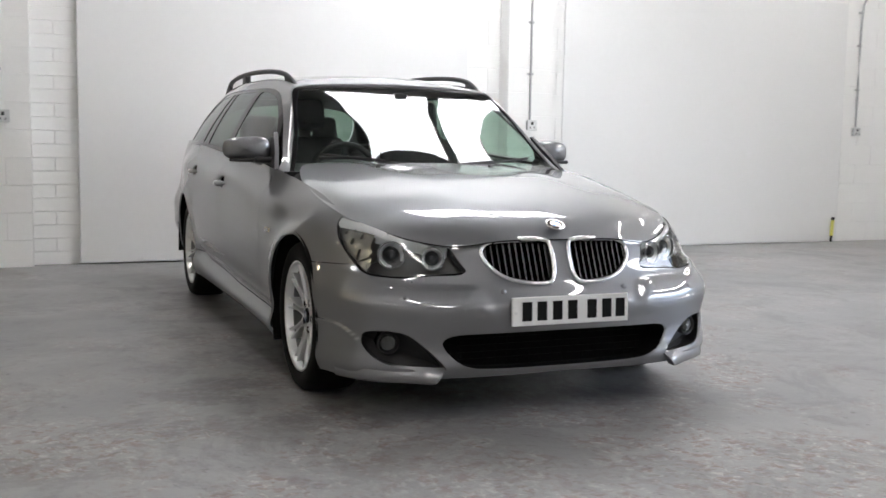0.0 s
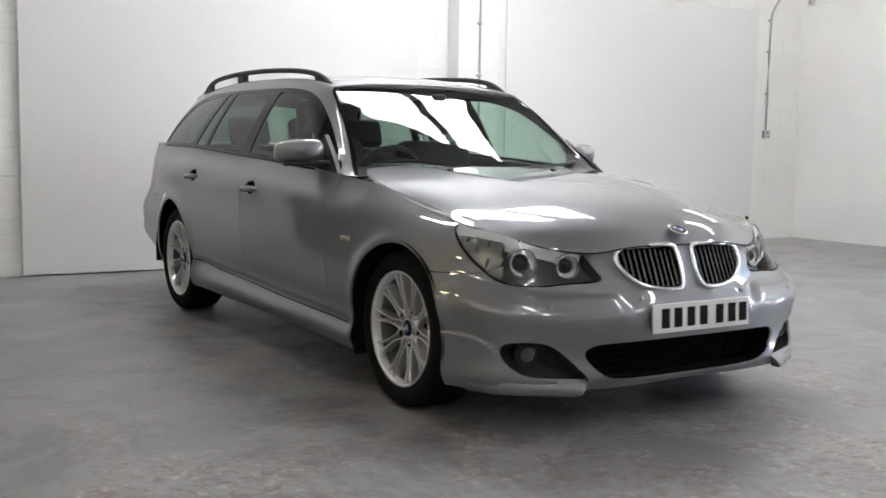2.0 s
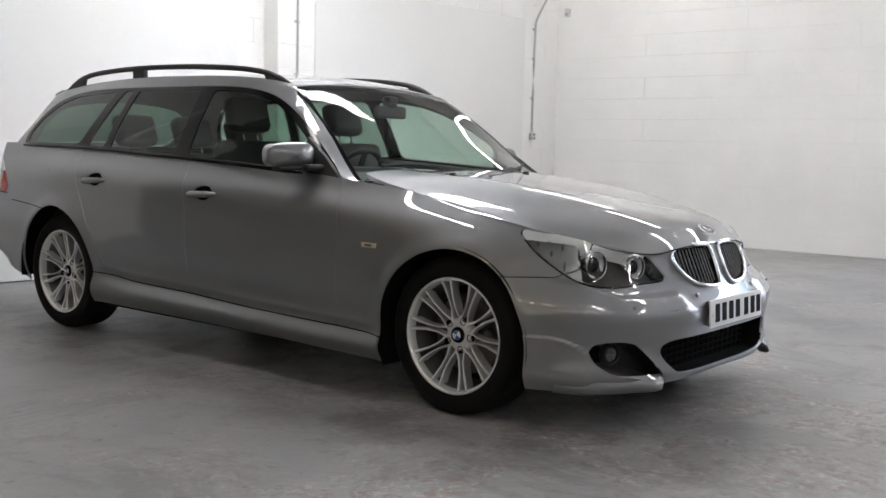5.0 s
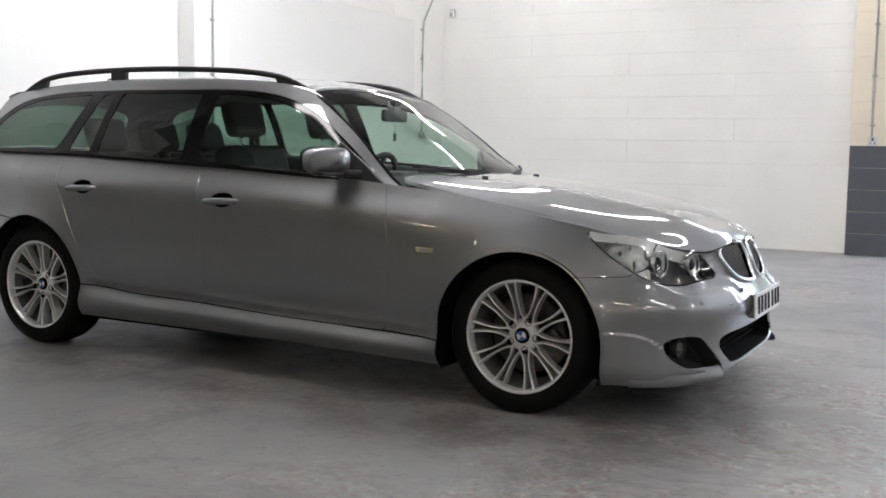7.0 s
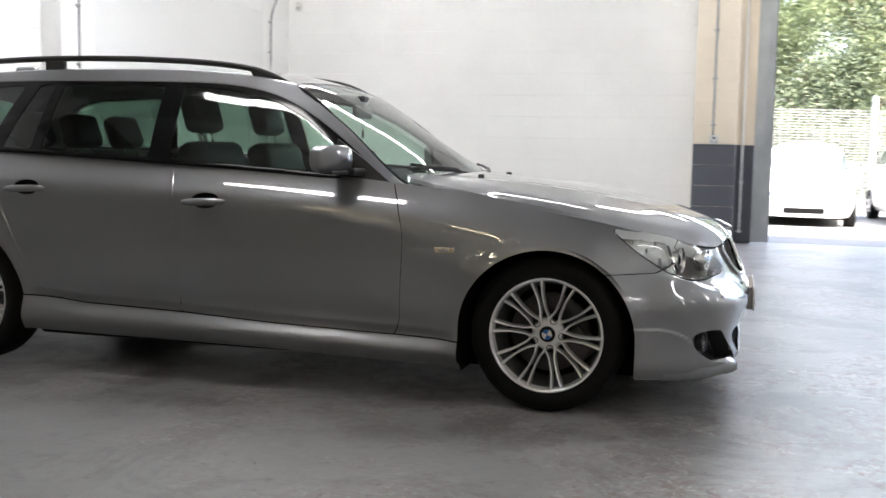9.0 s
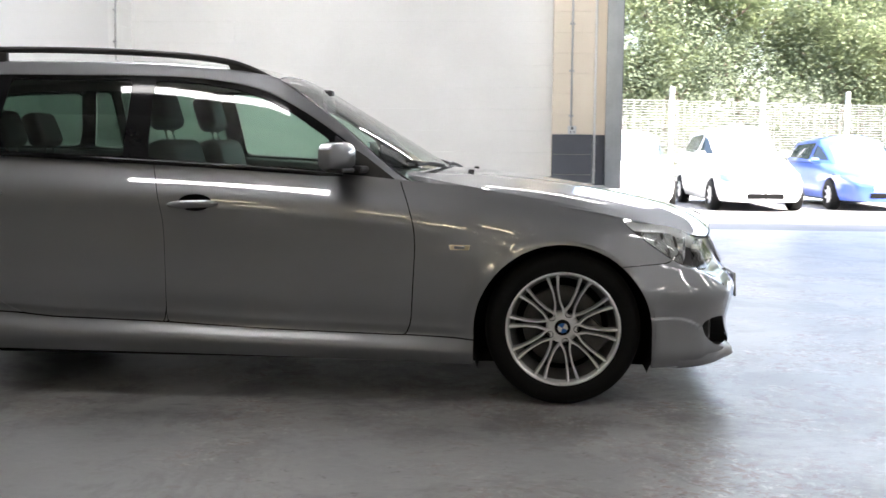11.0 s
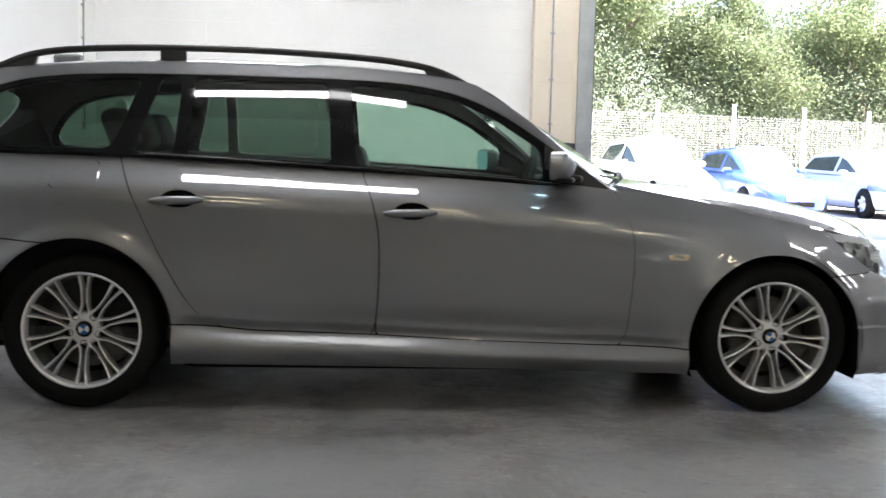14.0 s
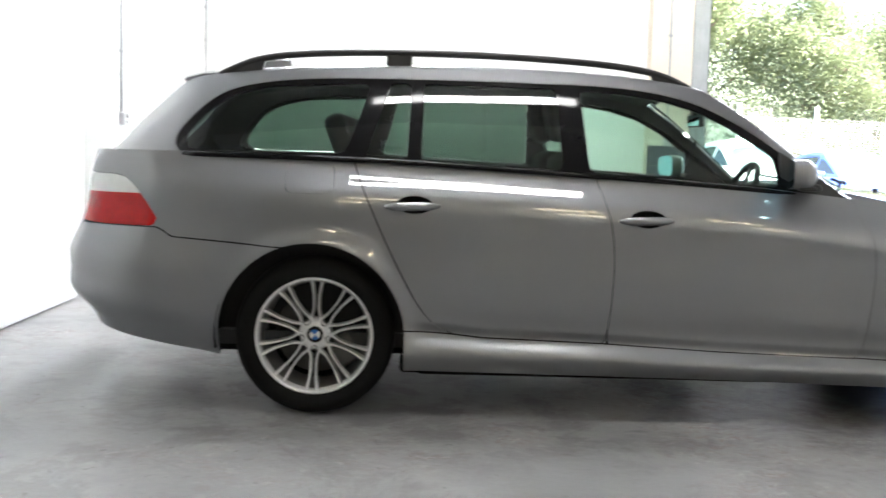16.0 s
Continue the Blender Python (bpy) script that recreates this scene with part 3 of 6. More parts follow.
def batten(x, y, z, along="x"):
    """A twin-tube batten: spine, two tubes and end caps."""
    b = thing("ceiling_light", "white fluorescent batten with a lit diffuser", "ceiling light", group="workshop battens",
              at=pose(x, y, z, 0, 0, 0 if along == "x" else 90))
    boxed("spine", (-0.9, 0.9, -0.05, 0.05, 0.03, 0.10), M_LENS, b, bevel=0.01)
    V, F = tube([(-0.86, 0, 0.012), (0.86, 0, 0.012)], 0.075, 16, flat=0.55)
    link_mesh("diffuser", V, F, M_TUBE, b, "lit prismatic diffuser")
    for k in (-0.88, 0.88):
        boxed("end_cap", (k - 0.02, k + 0.02, -0.08, 0.08, -0.035, 0.06), M_LENS, b, bevel=0.005)
    boxed("hanger", (-0.01, 0.01, -0.01, 0.01, 0.10, CEIL - z), M_CONDUIT, b)
    return b


lamp = batten(-0.66, -1.6, 4.05)
for x, y in ((-2.2, -10.75), (1.2, -10.75), (4.6, -10.75), (-1.5, -6.2), (.5, -6.2), (2.4, -6.2)):
    far = copy_thing(lamp, pose(x, y, 4.05) @ Matrix.Diagonal((0.4, 1, 1, 1)))
    far["label"] = "short fluorescent batten with a warm lit diffuser"
    for c in far.children:
        if c.name.startswith("diffuser"):
            c.data = c.data.copy()
            c.data.materials[0] = M_WARM
# those beyond x 6 are unseen, added to brighten the car's side and nose
for x, y in ((6.4, -5.2), (6.4, -8.2), (9.6, -5.2), (4.8, -1.6), (8.0, -1.6), (3.6, 2.4), (7.2, 2.4), (-2.0, 6.3), (2.2, 6.3), (0.6, 4.4), (9.9, 2.4), (9.4, 6.0)):
    copy_thing(lamp, pose(x, y, 4.05))


# ---- the estate car: x ahead, y to its left, wheels on the floor ----
car = thing("estate_car", "metallic grey estate car with black roof rails and silver alloy wheels", "car")
AXF, AXR, HUB = 1.443, -1.443, 0.325

# plan outline of the widest line, from the nose round the side to the tail
OUTLINE = [(2.262, 0), (2.250, .28), (2.198, .52), (2.055, .785), (1.80, .893), (1.44, .918), (1.05, .922), (.3, .928),
           (-.5, .928), (-1.05, .925), (-1.44, .922), (-1.90, .900), (-2.42, .79), (-2.56, .46), (-2.595, 0)]
LOW = [.185, .182, .18, .175, .17, .17, .170, .182, .19, .195, .205, .245, .32, .34, .34]
HIGH = [.700, .698, .688, .735, .775, .845, .91, .98, 1.022, 1.045, 1.055, 1.06, 1.06, 1.05, 1.05]
# how far the section tucks in, from the lower to the upper edge
LEVEL = [0, .08, .18, .30, .42, .55, .70, .85, .93, 1.0]
TUCK = {0: [.06, .03, .035, .03, .012, 0, .05, .085, .103, .12],
        3: [.02, .0, .005, .01, .0, .012, .075, .115, .137, .16],
        5: [.02, .01, .01, .005, 0, 0, .012, .05, .095, .155],
        7: [.05, .006, .040, .027, .010, .0, .004, .0232, .0732, .098],
        10: [.03, .01, .025, .017, .006, 0, .005, .0252, .0792, .107],
        12: [.115, .078, .012, .002, 0, .04, .07, .085, .098, .115],
        14: [.11, .075, .01, 0, 0, .04, .10, .12, .135, .15]}


def stations(values, q):
    return cubic([(i, v) for i, v in enumerate(values)], q)[:, 0]


def ease(keys, q):
    """Monotone blend between keyed stations, for tables of rows."""
    ks = sorted(keys)
    out = np.zeros((len(q), len(keys[ks[0]])))
    for i, u in enumerate(q):
        k = max(j for j in range(len(ks)) if ks[j] <= u + 1e-9)
        k = min(k, len(ks) - 2)
        t = (u - ks[k]) / (ks[k + 1] - ks[k])
        t = t * t * (3 - 2 * t)
        out[i] = np.array(keys[ks[k]]) * (1 - t) + np.array(keys[ks[k + 1]]) * t
    return out


def arch(P, cx, cz, R):
    x, z = P[:, 0] - cx, P[:, 2] - cz
    return np.where(z > 0, np.hypot(x, z), np.abs(x)) - R


ARCH_F, ARCH_R = (1.440, .312, .372), (-1.455, .330, .378)


def soft_step(t):
    t = min(1.0, max(0.0, t))
    return t * t * (3 - 2 * t)


# line where doors and side skirt meet
SILL_X = [-1.2, -.90, -.75, -.30, -.24, .2, .72, .80, 1.0, 1.2]
SILL_Z = [.366, .348, .3345, .3235, .3215, .302, .2885, .288, .280, .274]


def side_shell():
    nu, nv = 280, 120
    d = np.cumsum([0] + [math.dist(a, b) for a, b in zip(OUTLINE, OUTLINE[1:])])
    s = np.linspace(0, d[-1], nu)
    XY = cubic([(t, *p) for t, p in zip(d, OUTLINE)], s)
    XY[0, 1] = XY[-1, 1] = 0
    u = np.interp(s, d, np.arange(len(d)))
    T = np.gradient(XY, axis=0)
    T[0], T[-1] = (0, 1), (0, -1)
    T /= np.linalg.norm(T, axis=1, keepdims=True)
    Nn = np.stack([T[:, 1], -T[:, 0]], 1)           # outwards
    zl, zh = stations(LOW, u), stations(HIGH, u)
    tk = ease(TUCK, u)
    v = np.linspace(0, 1, nv)
    G = np.zeros((nu, nv, 3))
    for i in range(nu):
        ins = cubic(list(zip(LEVEL, tk[i])), v)[:, 0]
        z = zl[i] + (zh[i] - zl[i]) * v
        for j in range(nv):
            flare = 0.0
            for cx, cz, R in (ARCH_F, ARCH_R):
                r = math.hypot(XY[i, 0] - cx, z[j] - cz) - R
                if abs(XY[i, 0] - cx) < 0.7:
                    flare += 0.014 * math.exp(-(r / 0.045) ** 2)
            if XY[i, 0] > 1.6:
                # shelf under the headlamp: the bumper stands proud below a crease
                y = XY[i, 1]
                zc = .520 + .062 * soft_step((y - .66) / .22)
                wy = soft_step((y - .335 - .55 * (z[j] - .50)) / .06) * (1 - soft_step((y - .84) / .05))
                flare += .020 * wy * (1 - soft_step((z[j] - zc) / .024)) * soft_step((z[j] - .39) / .12)
                # the skirt below its seam stands a little proud
                seam = .379 - .062 * min(1, max(0, (.872 - y) / .075)) ** 1.6
                flare += .007 * soft_step((y - .78) / .03) * (1 - soft_step((z[j] - seam + .004) / .008))
            if abs(XY[i, 0]) < 1.15:
                # doors turn under above the shoulder of the side skirt
                e = z[j] - float(np.interp(XY[i, 0], SILL_X, SILL_Z))
                d = 1 - soft_step(e / .046) if e > 0 else 1 - soft_step(-e / .060)
                flare -= .022 * d * (1 - soft_step((abs(XY[i, 0]) - .95) / .15))
            G[i, j, :2] = XY[i] + Nn[i] * (flare - ins[j])
            G[i, j, 2] = z[j]
    G[0, :, 1] = G[-1, :, 1] = 0
    return Shell.grid(G)


body = side_shell()
if body.N[len(body.N) // 2 * 1][1] < 0:
    body = Shell(body.V, -body.N, [f[::-1] for f in body.F])

# arches and the outlines that part the panels
_, body = body.cut(lambda P: arch(P, *ARCH_F))
_, body = body.cut(lambda P: arch(P, *ARCH_R))
HEAD = chaikin([(-.640, .775), (-.668, .715), (-.735, .650), (-.85, .575), (-1.0, .560), (-1.10, .572), (-1.245, .578), (-1.20, .625), (-1.145, .690), (-1.0, .735), (-.85, .765), (-.72, .785)], 2)
KIDNEY = chaikin([(.038, .690), (.060, .712), (.24, .712), (.322, .690), (.335, .645), (.295, .590), (.225, .552), (.09, .540), (.052, .550), (.036, .60)], 3)
INTAKE = chaikin([(-.5, .358), (.40, .358), (.50, .345), (.515, .305), (.43, .225), (.33, .205), (-.5, .203)], 2)
FOG = chaikin([(.795, .335), (.775, .366), (.66, .366), (.60, .33), (.47, .205), (.56, .208), (.72, .232), (.785, .285)], 2)
BUMPER_F = np.array([(1.0, .0), (1.55, .585), (1.683, .593), (1.88, .602), (1.95, .64), (1.97, .9), (2.6, .9), (2.6, 0)])
BUMPER_R = np.array([(-1.0, 0), (-1.50, .684), (-1.617, .689), (-2.025, .716), (-2.085, .752), (-2.34, .757), (-3, .757), (-3, 0)])
TAIL = chaikin([(-2.070, .757), (-2.16, .885), (-2.225, .948), (-2.27, .962), (-2.34, .962), (-2.8, .962), (-2.8, .762), (-2.34, .762), (-2.2, .759)], 1)
DOOR_F = chaikin([(.70, 1.3), (.735, .965), (.800, .82), (.826, .70), (.815, .50), (.802, .286), (.72, .284), (.2, .298), (-.24, .318), (-.252, .322), (-.238, .52), (-.238, .737), (-.275, .90), (-.318, 1.0), (-.33, 1.3)], 2)
DOOR_R = chaikin([(-.33, 1.3), (-.318, 1.0), (-.275, .90), (-.238, .737), (-.238, .52), (-.252, .322), (-.30, .320), (-.75, .331), (-.90, .345), (-1.0, .42), (-1.10, .60), (-1.175, .75), (-1.25, .92), (-1.305, 1.05), (-1.33, 1.3)], 2)
SILL = np.array([(1.2, .274), (1.0, .280), (.80, .288), (.72, .2885), (.2, .302), (-.24, .3215), (-.30, .3235), (-.75, .3345), (-.90, .348), (-1.2, .366), (-1.2, 0), (1.2, 0)])
FLAP = rounded([(-1.569, .905), (-1.373, .905), (-1.373, 1.023), (-1.569, 1.023)], .035)

dish = lambda hx, hz_: lambda P: (np.hypot((P[:, 0] - hx - .008) / .072, (P[:, 2] - hz_ - .004) / .038) - 1) * .05
under = body
for g in (lambda P: hz(HEAD)(P) - .004, yz(KIDNEY), yz(INTAKE), lambda P: np.where(P[:, 1] > .3, yz(FOG)(P), 1.0), lambda P: np.where(P[:, 0] < -1.7, xz(TAIL)(P), 1.0), lambda P: dish(-.115, .836)(P), lambda P: dish(-1.055, .870)(P)):
    under = under.cut(g)[1]
# black sheet just under the panels, added as the shade in their gaps
under.offset(-.016).both().put("inner_shell", M_UNDER, car, "black sheet added behind the panels to shade the shut lines")
front, rest = body.split(xz(BUMPER_F), .006)
rear, rest = rest.split(xz(BUMPER_R), .006)
lamp_f1, front = front.split(hz(HEAD), 0.005)
lamp_f2, rest = rest.split(lambda P: np.where(P[:, 0] > 1.2, hz(HEAD)(P), 1.0), 0.005)
headlamp_face = lamp_f1.plus(lamp_f2)
tail_lens, rest = rest.split(lambda P: np.where(P[:, 0] < -1.7, xz(TAIL)(P), 1.0), 0.004)
_, front = front.cut(yz(KIDNEY))
_, front = front.cut(yz(INTAKE))
_, front = front.cut(lambda P: np.where(P[:, 1] > .3, yz(FOG)(P), 1.0))
sill_s, rest = rest.split(lambda P: np.where(np.abs(P[:, 0]) < 1.2, xz(SILL)(P), 1.0), 0.006)
door_f, rest = rest.split(xz(DOOR_F), .0055)
door_r, rest = rest.split(xz(DOOR_R), .0055)
HANDLES = {"f": (-.115, .836), "r": (-1.055, .870)}
door_f = door_f.cut(dish(*HANDLES["f"]))[1]
door_r = door_r.cut(dish(*HANDLES["r"]))[1]
wing, quarter = rest.cut(lambda P: -P[:, 0] + 0.0)
tailgate, quarter = quarter.split(lambda P: np.maximum(P[:, 1] - 0.60, P[:, 0] + 2.2), 0.004)

LIP = 0.010
# fine seams of the bumper: the skirt, the towing cover and the washer covers
SEAM = np.array([(.96, .386), (.89, .381), (.85, .373), (.818, .353), (.796, .325)])


def along(line, P):
    """Distance of points to an open line."""
    d = np.full(len(P), 9.0)
    for a, b in zip(line, line[1:]):
        e = b - a
        t = np.clip((P - a) @ e / (e @ e), 0, 1)
        d = np.minimum(d, np.linalg.norm(P - a - t[:, None] * e, axis=1))
    return d


front = front.cut(lambda P: along(SEAM, P[:, [1, 2]]) - .0016)[1]
WASH = rounded([(.60, .530), (.71, .530), (.71, .558), (.60, .558)], .008)
front = front.cut(lambda P: np.abs(yz(WASH)(P)) - .0022)[1]
TOW = rounded([(.425, .408), (.492, .408), (.492, .475), (.425, .475)], .012)
front_r = front.cut(lambda P: np.abs(yz(TOW)(P)) - .0022)[1]
front.side(1).plus(front_r.side(-1)).put("front_bumper", M_PAINT, car, "grey front bumper with splitter corners", LIP)
rear.both().put("rear_bumper", M_PAINT, car, "grey rear bumper", LIP)
tailgate.both().put("tailgate", M_PAINT, car, "grey tailgate", LIP)
flap, quarter_r = quarter.split(xz(FLAP), 0.003)
quarter.side(1).put("rear_wing", M_PAINT, car, "", LIP)
quarter_r.side(-1).put("rear_wing", M_PAINT, car, "rear wing with fuel flap", LIP)
flap.side(-1).put("fuel_flap", M_PAINT, car, "", 0.01)
doors = {}
for sg in (-1, 1):
    wing.side(sg).put("front_wing", M_PAINT, car, "", LIP)
    sill_s.side(sg).put("side_skirt", M_DUSTY, car, "", LIP)
    doors["f", sg] = door_f.side(sg).put("front_door", M_PAINT, car, "grey front door", LIP)
    doors["r", sg] = door_r.side(sg).put("rear_door", M_PAINT, car, "grey rear door", LIP)

def pw(keys, q):
    """Shape-keeping cubic through keys (Fritsch-Carlson)."""
    K = np.array(sorted(keys), float)
    t = K[:, 0]
    out = []
    for c in range(1, K.shape[1]):
        y = K[:, c]
        h, dl = np.diff(t), np.diff(y) / np.diff(t)
        m = np.zeros(len(t))
        m[0], m[-1] = dl[0], dl[-1]
        for i in range(1, len(t) - 1):
            if dl[i - 1] * dl[i] > 0:
                w1, w2 = 2 * h[i] + h[i - 1], h[i] + 2 * h[i - 1]
                m[i] = (w1 + w2) / (w1 / dl[i - 1] + w2 / dl[i])
        i = np.clip(np.searchsorted(t, q) - 1, 0, len(t) - 2)
        s = (q - t[i]) / h[i]
        out.append((2 * s ** 3 - 3 * s ** 2 + 1) * y[i] + (s ** 3 - 2 * s ** 2 + s) * h[i] * m[i] + (-2 * s ** 3 + 3 * s ** 2) * y[i + 1] + (s ** 3 - s ** 2) * h[i] * m[i + 1])
    return np.stack(out, 1)


# bonnet: a crowned sheet with two soft creases, cut to its plan outline
CROWN = [(0.70, 1.005), (1.0, .972), (1.3, .942), (1.58, .903), (1.8, .860), (2.0, .806), (2.09, .762), (2.15, .712), (2.26, .58)]
EDGE = [(0.70, .955), (1.0, .916), (1.3, .872), (1.58, .820), (1.76, .768), (1.9, .706), (2.0, .648), (2.09, .555), (2.26, .33)]
BONNET = chaikin([(2.150, -.2), (2.148, .2), (2.118, .38), (2.055, .515), (1.93, .655), (1.76, .758), (1.55, .787), (1.2, .782), (.95, .748), (.80, .70), (.74, .66), (.80, .40), (.93, .2), (.95, -.2)], 2)


# how far its edge rolls down to meet the wings, lamps and nose
ROLL = [(.70, 0), (1.1, .002), (1.42, .016), (1.68, .009), (1.87, .004), (2.0, .022), (2.1, .023), (2.26, .018)]


def bonnet_z(P):
    """Height of the bonnet over points of the plan."""
    x, y = P[:, 0], np.abs(P[:, 1])
    zc, ze = cubic(CROWN, x)[:, 0], cubic(EDGE, x)[:, 0]
    roll, rim = pw(ROLL, x)[:, 0], np.minimum(0, inside(BONNET, np.stack([x, y], 1)))
    cr = .40 - .10 * (x - .9) / 1.3
    z = zc - (zc - ze) * (y / .78) ** 2.4
    z += .006 * np.exp(-((y - cr) / .11) ** 2) * np.minimum(1, (x - .8) * 2)
    t = np.clip((y - .20) / .25, 0, 1)
    return z - roll * t * t * (3 - 2 * t) * np.exp(-(rim / .055) ** 2)


def bonnet_sheet():
    xs, ys = np.linspace(.70, 2.26, 90), np.linspace(0, .82, 50)
    P = np.array([(x, y) for x in xs for y in ys])
    return Shell.grid(np.column_stack([P, bonnet_z(P)]).reshape(90, 50, 3))


bonnet = bonnet_sheet().cut(xy(BONNET))[0]
bonnet.both().put("bonnet", M_PAINT, car, "grey bonnet with two soft creases", 0.02)
# dark tube drawn as the shade in the gap round the edge of the bonnet
rim = np.array([p for p in BONNET if p[0] > 1.86 and p[1] > -.01])
rim = rim[np.argsort(-np.arctan2(rim[:, 1], rim[:, 0] - 1.2) * -1)]
push = rim - np.array([1.4, 0])
push /= np.linalg.norm(push, axis=1, keepdims=True)
hem = rim + push * .0025
gap_z = bonnet_z(rim) - .006
right = [(x, -y, z) for (x, y), z in zip(hem, gap_z)][::-1]
left = [(x, y, z) for (x, y), z in zip(hem, gap_z)]
V, F = tube([p for p in right if p[1] < -.002] + [p for p in left if p[1] > .002], .0026, 8)
link_mesh("bonnet_gap", V, F, M_UNDER, car, "dark strip drawn as the shade in the gap round the bonnet")

# glasshouse: sections along x from the cowl to the tail
BELT = [(1.05, .68, .86), (.72, .795, .930), (.3, .832, .972), (-.5, .842, 1.016), (-1.3, .832, 1.048), (-1.9, .795, 1.053), (-2.2, .73, 1.05), (-2.3, .655, 1.05), (-2.38, .50, 1.05), (-2.42, .30, 1.05)]
CORNER = [(1.05, .66, .84), (.72, .735, .965), (.45, .662, 1.185), (.16, .585, 1.378), (-.06, .575, 1.415), (-.5, .585, 1.440), (-1.0, .585, 1.445), (-1.5, .57, 1.428), (-1.85, .555, 1.398), (-2.02, .55, 1.366), (-2.10, .553, 1.300), (-2.2, .565, 1.205), (-2.3, .515, 1.122), (-2.38, .42, 1.07), (-2.42, .28, 1.052)]
RIDGE = [(1.05, .888), (.90, .984), (.722, 1.096), (.437, 1.263), (.155, 1.408), (-.06, 1.455), (-.5, 1.482), (-1.0, 1.487), (-1.5, 1.470), (-1.95, 1.428), (-2.05, 1.398), (-2.2, 1.245), (-2.3, 1.160), (-2.38, 1.10), (-2.42, 1.06)]


def bspline(C, n):
    """Clamped cubic B-spline with control points C, at n parameters."""
    C = np.vstack([C[0], C[0], C, C[-1], C[-1]])
    m = len(C) - 3
    out = []
    for q in np.linspace(0, m - 1e-6, n):
        i = int(q)
        t = q - i
        b = np.array([(1 - t) ** 3, 3 * t ** 3 - 6 * t ** 2 + 4, -3 * t ** 3 + 3 * t ** 2 + 3 * t + 1, t ** 3]) / 6
        out.append(b @ C[i:i + 4])
    return np.array(out)


def glasshouse():
    xs = np.concatenate([np.linspace(1.05, .0, 90), np.linspace(-.02, -1.9, 90), np.linspace(-1.915, -2.42, 44)])
    B, C, R = pw(BELT, xs), pw(CORNER, xs), pw(RIDGE, xs)[:, 0]
    k = np.exp(-(np.arange(-9, 10) / 4.0) ** 2)
    k /= k.sum()
    soft = lambda a: np.convolve(np.pad(a, 9, mode="reflect", reflect_type="odd"), k, "valid")
    B, C = np.stack([soft(B[:, 0]), soft(B[:, 1])], 1), np.stack([soft(C[:, 0]), soft(C[:, 1])], 1)
    R = soft(R)
    G = []
    for i, x in enumerate(xs):
        (by, bz), (cy, cz), rz = B[i], C[i], R[i]
        pts = []
        for t in (0, .25, .5, .75, .93):
            pts.append((by + (cy - by) * t + .020 * math.sin(math.pi * t), bz + (cz - bz) * t))
        pts.append((cy, cz + .004))
        for t in (.93, .8, .55, .28, .1, 0):
            y = cy * t
            pts.append((y, rz - (rz - cz) * t ** 2.3))
        S = bspline(np.array(pts), 60)
        G.append([(x, y, z) for y, z in S])
    G = np.array(G)
    s = Shell.grid(G)
    if s.N[30 * 60 + 55][2] < 0:
        s = Shell(s.V, -s.N, [f[::-1] for f in s.F])
    return s


house = glasshouse()
DLO = chaikin([(.725, .938), (.62, 1.018), (.43, 1.158), (.28, 1.250), (.14, 1.316), (.0, 1.354), (-.17, 1.377), (-.42, 1.386), (-1.37, 1.390), (-1.69, 1.366), (-1.86, 1.322), (-1.96, 1.237), (-2.045, 1.125), (-2.03, 1.062), (-1.95, 1.050), (-1.31, 1.046), (-.42, 1.012), (.50, .958), (.70, .93)], 2)
PANES = {"f": rounded([(.445, .980), (.440, 1.108), (.27, 1.220), (.13, 1.288), (-.01, 1.328), (-.17, 1.352), (-.365, 1.362), (-.338, 1.022)], .025),
         "r": rounded([(-.465, 1.364), (-1.02, 1.370), (-1.03, 1.052), (-.445, 1.027)], .02),
         "q": rounded([(-1.075, 1.370), (-1.16, 1.368), (-1.25, 1.060), (-1.085, 1.056)], .015),
         "s": rounded([(-1.245, 1.366), (-1.66, 1.345), (-1.82, 1.305), (-1.925, 1.225), (-2.00, 1.125), (-1.985, 1.078), (-1.92, 1.068), (-1.345, 1.068), (-1.31, 1.14)], .03)}
SCREEN = chaikin([(.165, -.3), (.165, .3), (.172, .54), (.20, .598), (.30, .620), (.5, .657), (.66, .708), (.78, .755), (.92, .79), (1.2, .7), (1.2, -.3)], 2)
BACKLIGHT = chaikin([(-2.10, -.3), (-2.10, .3), (-2.12, .50), (-2.30, .55), (-2.38, .5), (-2.40, .3), (-2.40, -.3)], 2)
side_only = lambda P: np.where(P[:, 1] > .40, 0, 1.0)

trim, shell_top = house.split(lambda P: xz(DLO)(P) + side_only(P), 0.002)
screen, shell_top = shell_top.split(lambda P: np.where(P[:, 0] > 0, xy(SCREEN)(P), 1.0), 0.006)
screen, frit = screen.cut(lambda P: xy(SCREEN)(P) + .022 + .02 * np.clip((.4 - P[:, 0]) / .2, 0, 1))
backlight, shell_top = shell_top.split(lambda P: np.where(P[:, 0] < -2, xy(BACKLIGHT)(P), 1.0), 0.004)
panes = {}
for k, poly in PANES.items():
    panes[k], trim = trim.split(xz(poly), 0.002)
shell_top.both().put("roof", M_PAINT, car, "grey roof with its pillars", 0.014)
frit.offset(-.004).both().put("screen_border", M_BLACK, car, "black printed border of the windscreen")
scr = screen.both().offset(-.004).put("windscreen", M_SCREEN, car, "green-tinted windscreen")
scr.visible_shadow = False
bl = backlight.both().offset(-.004).put("rear_window", M_PRIVACY, car)
bl.visible_shadow = False
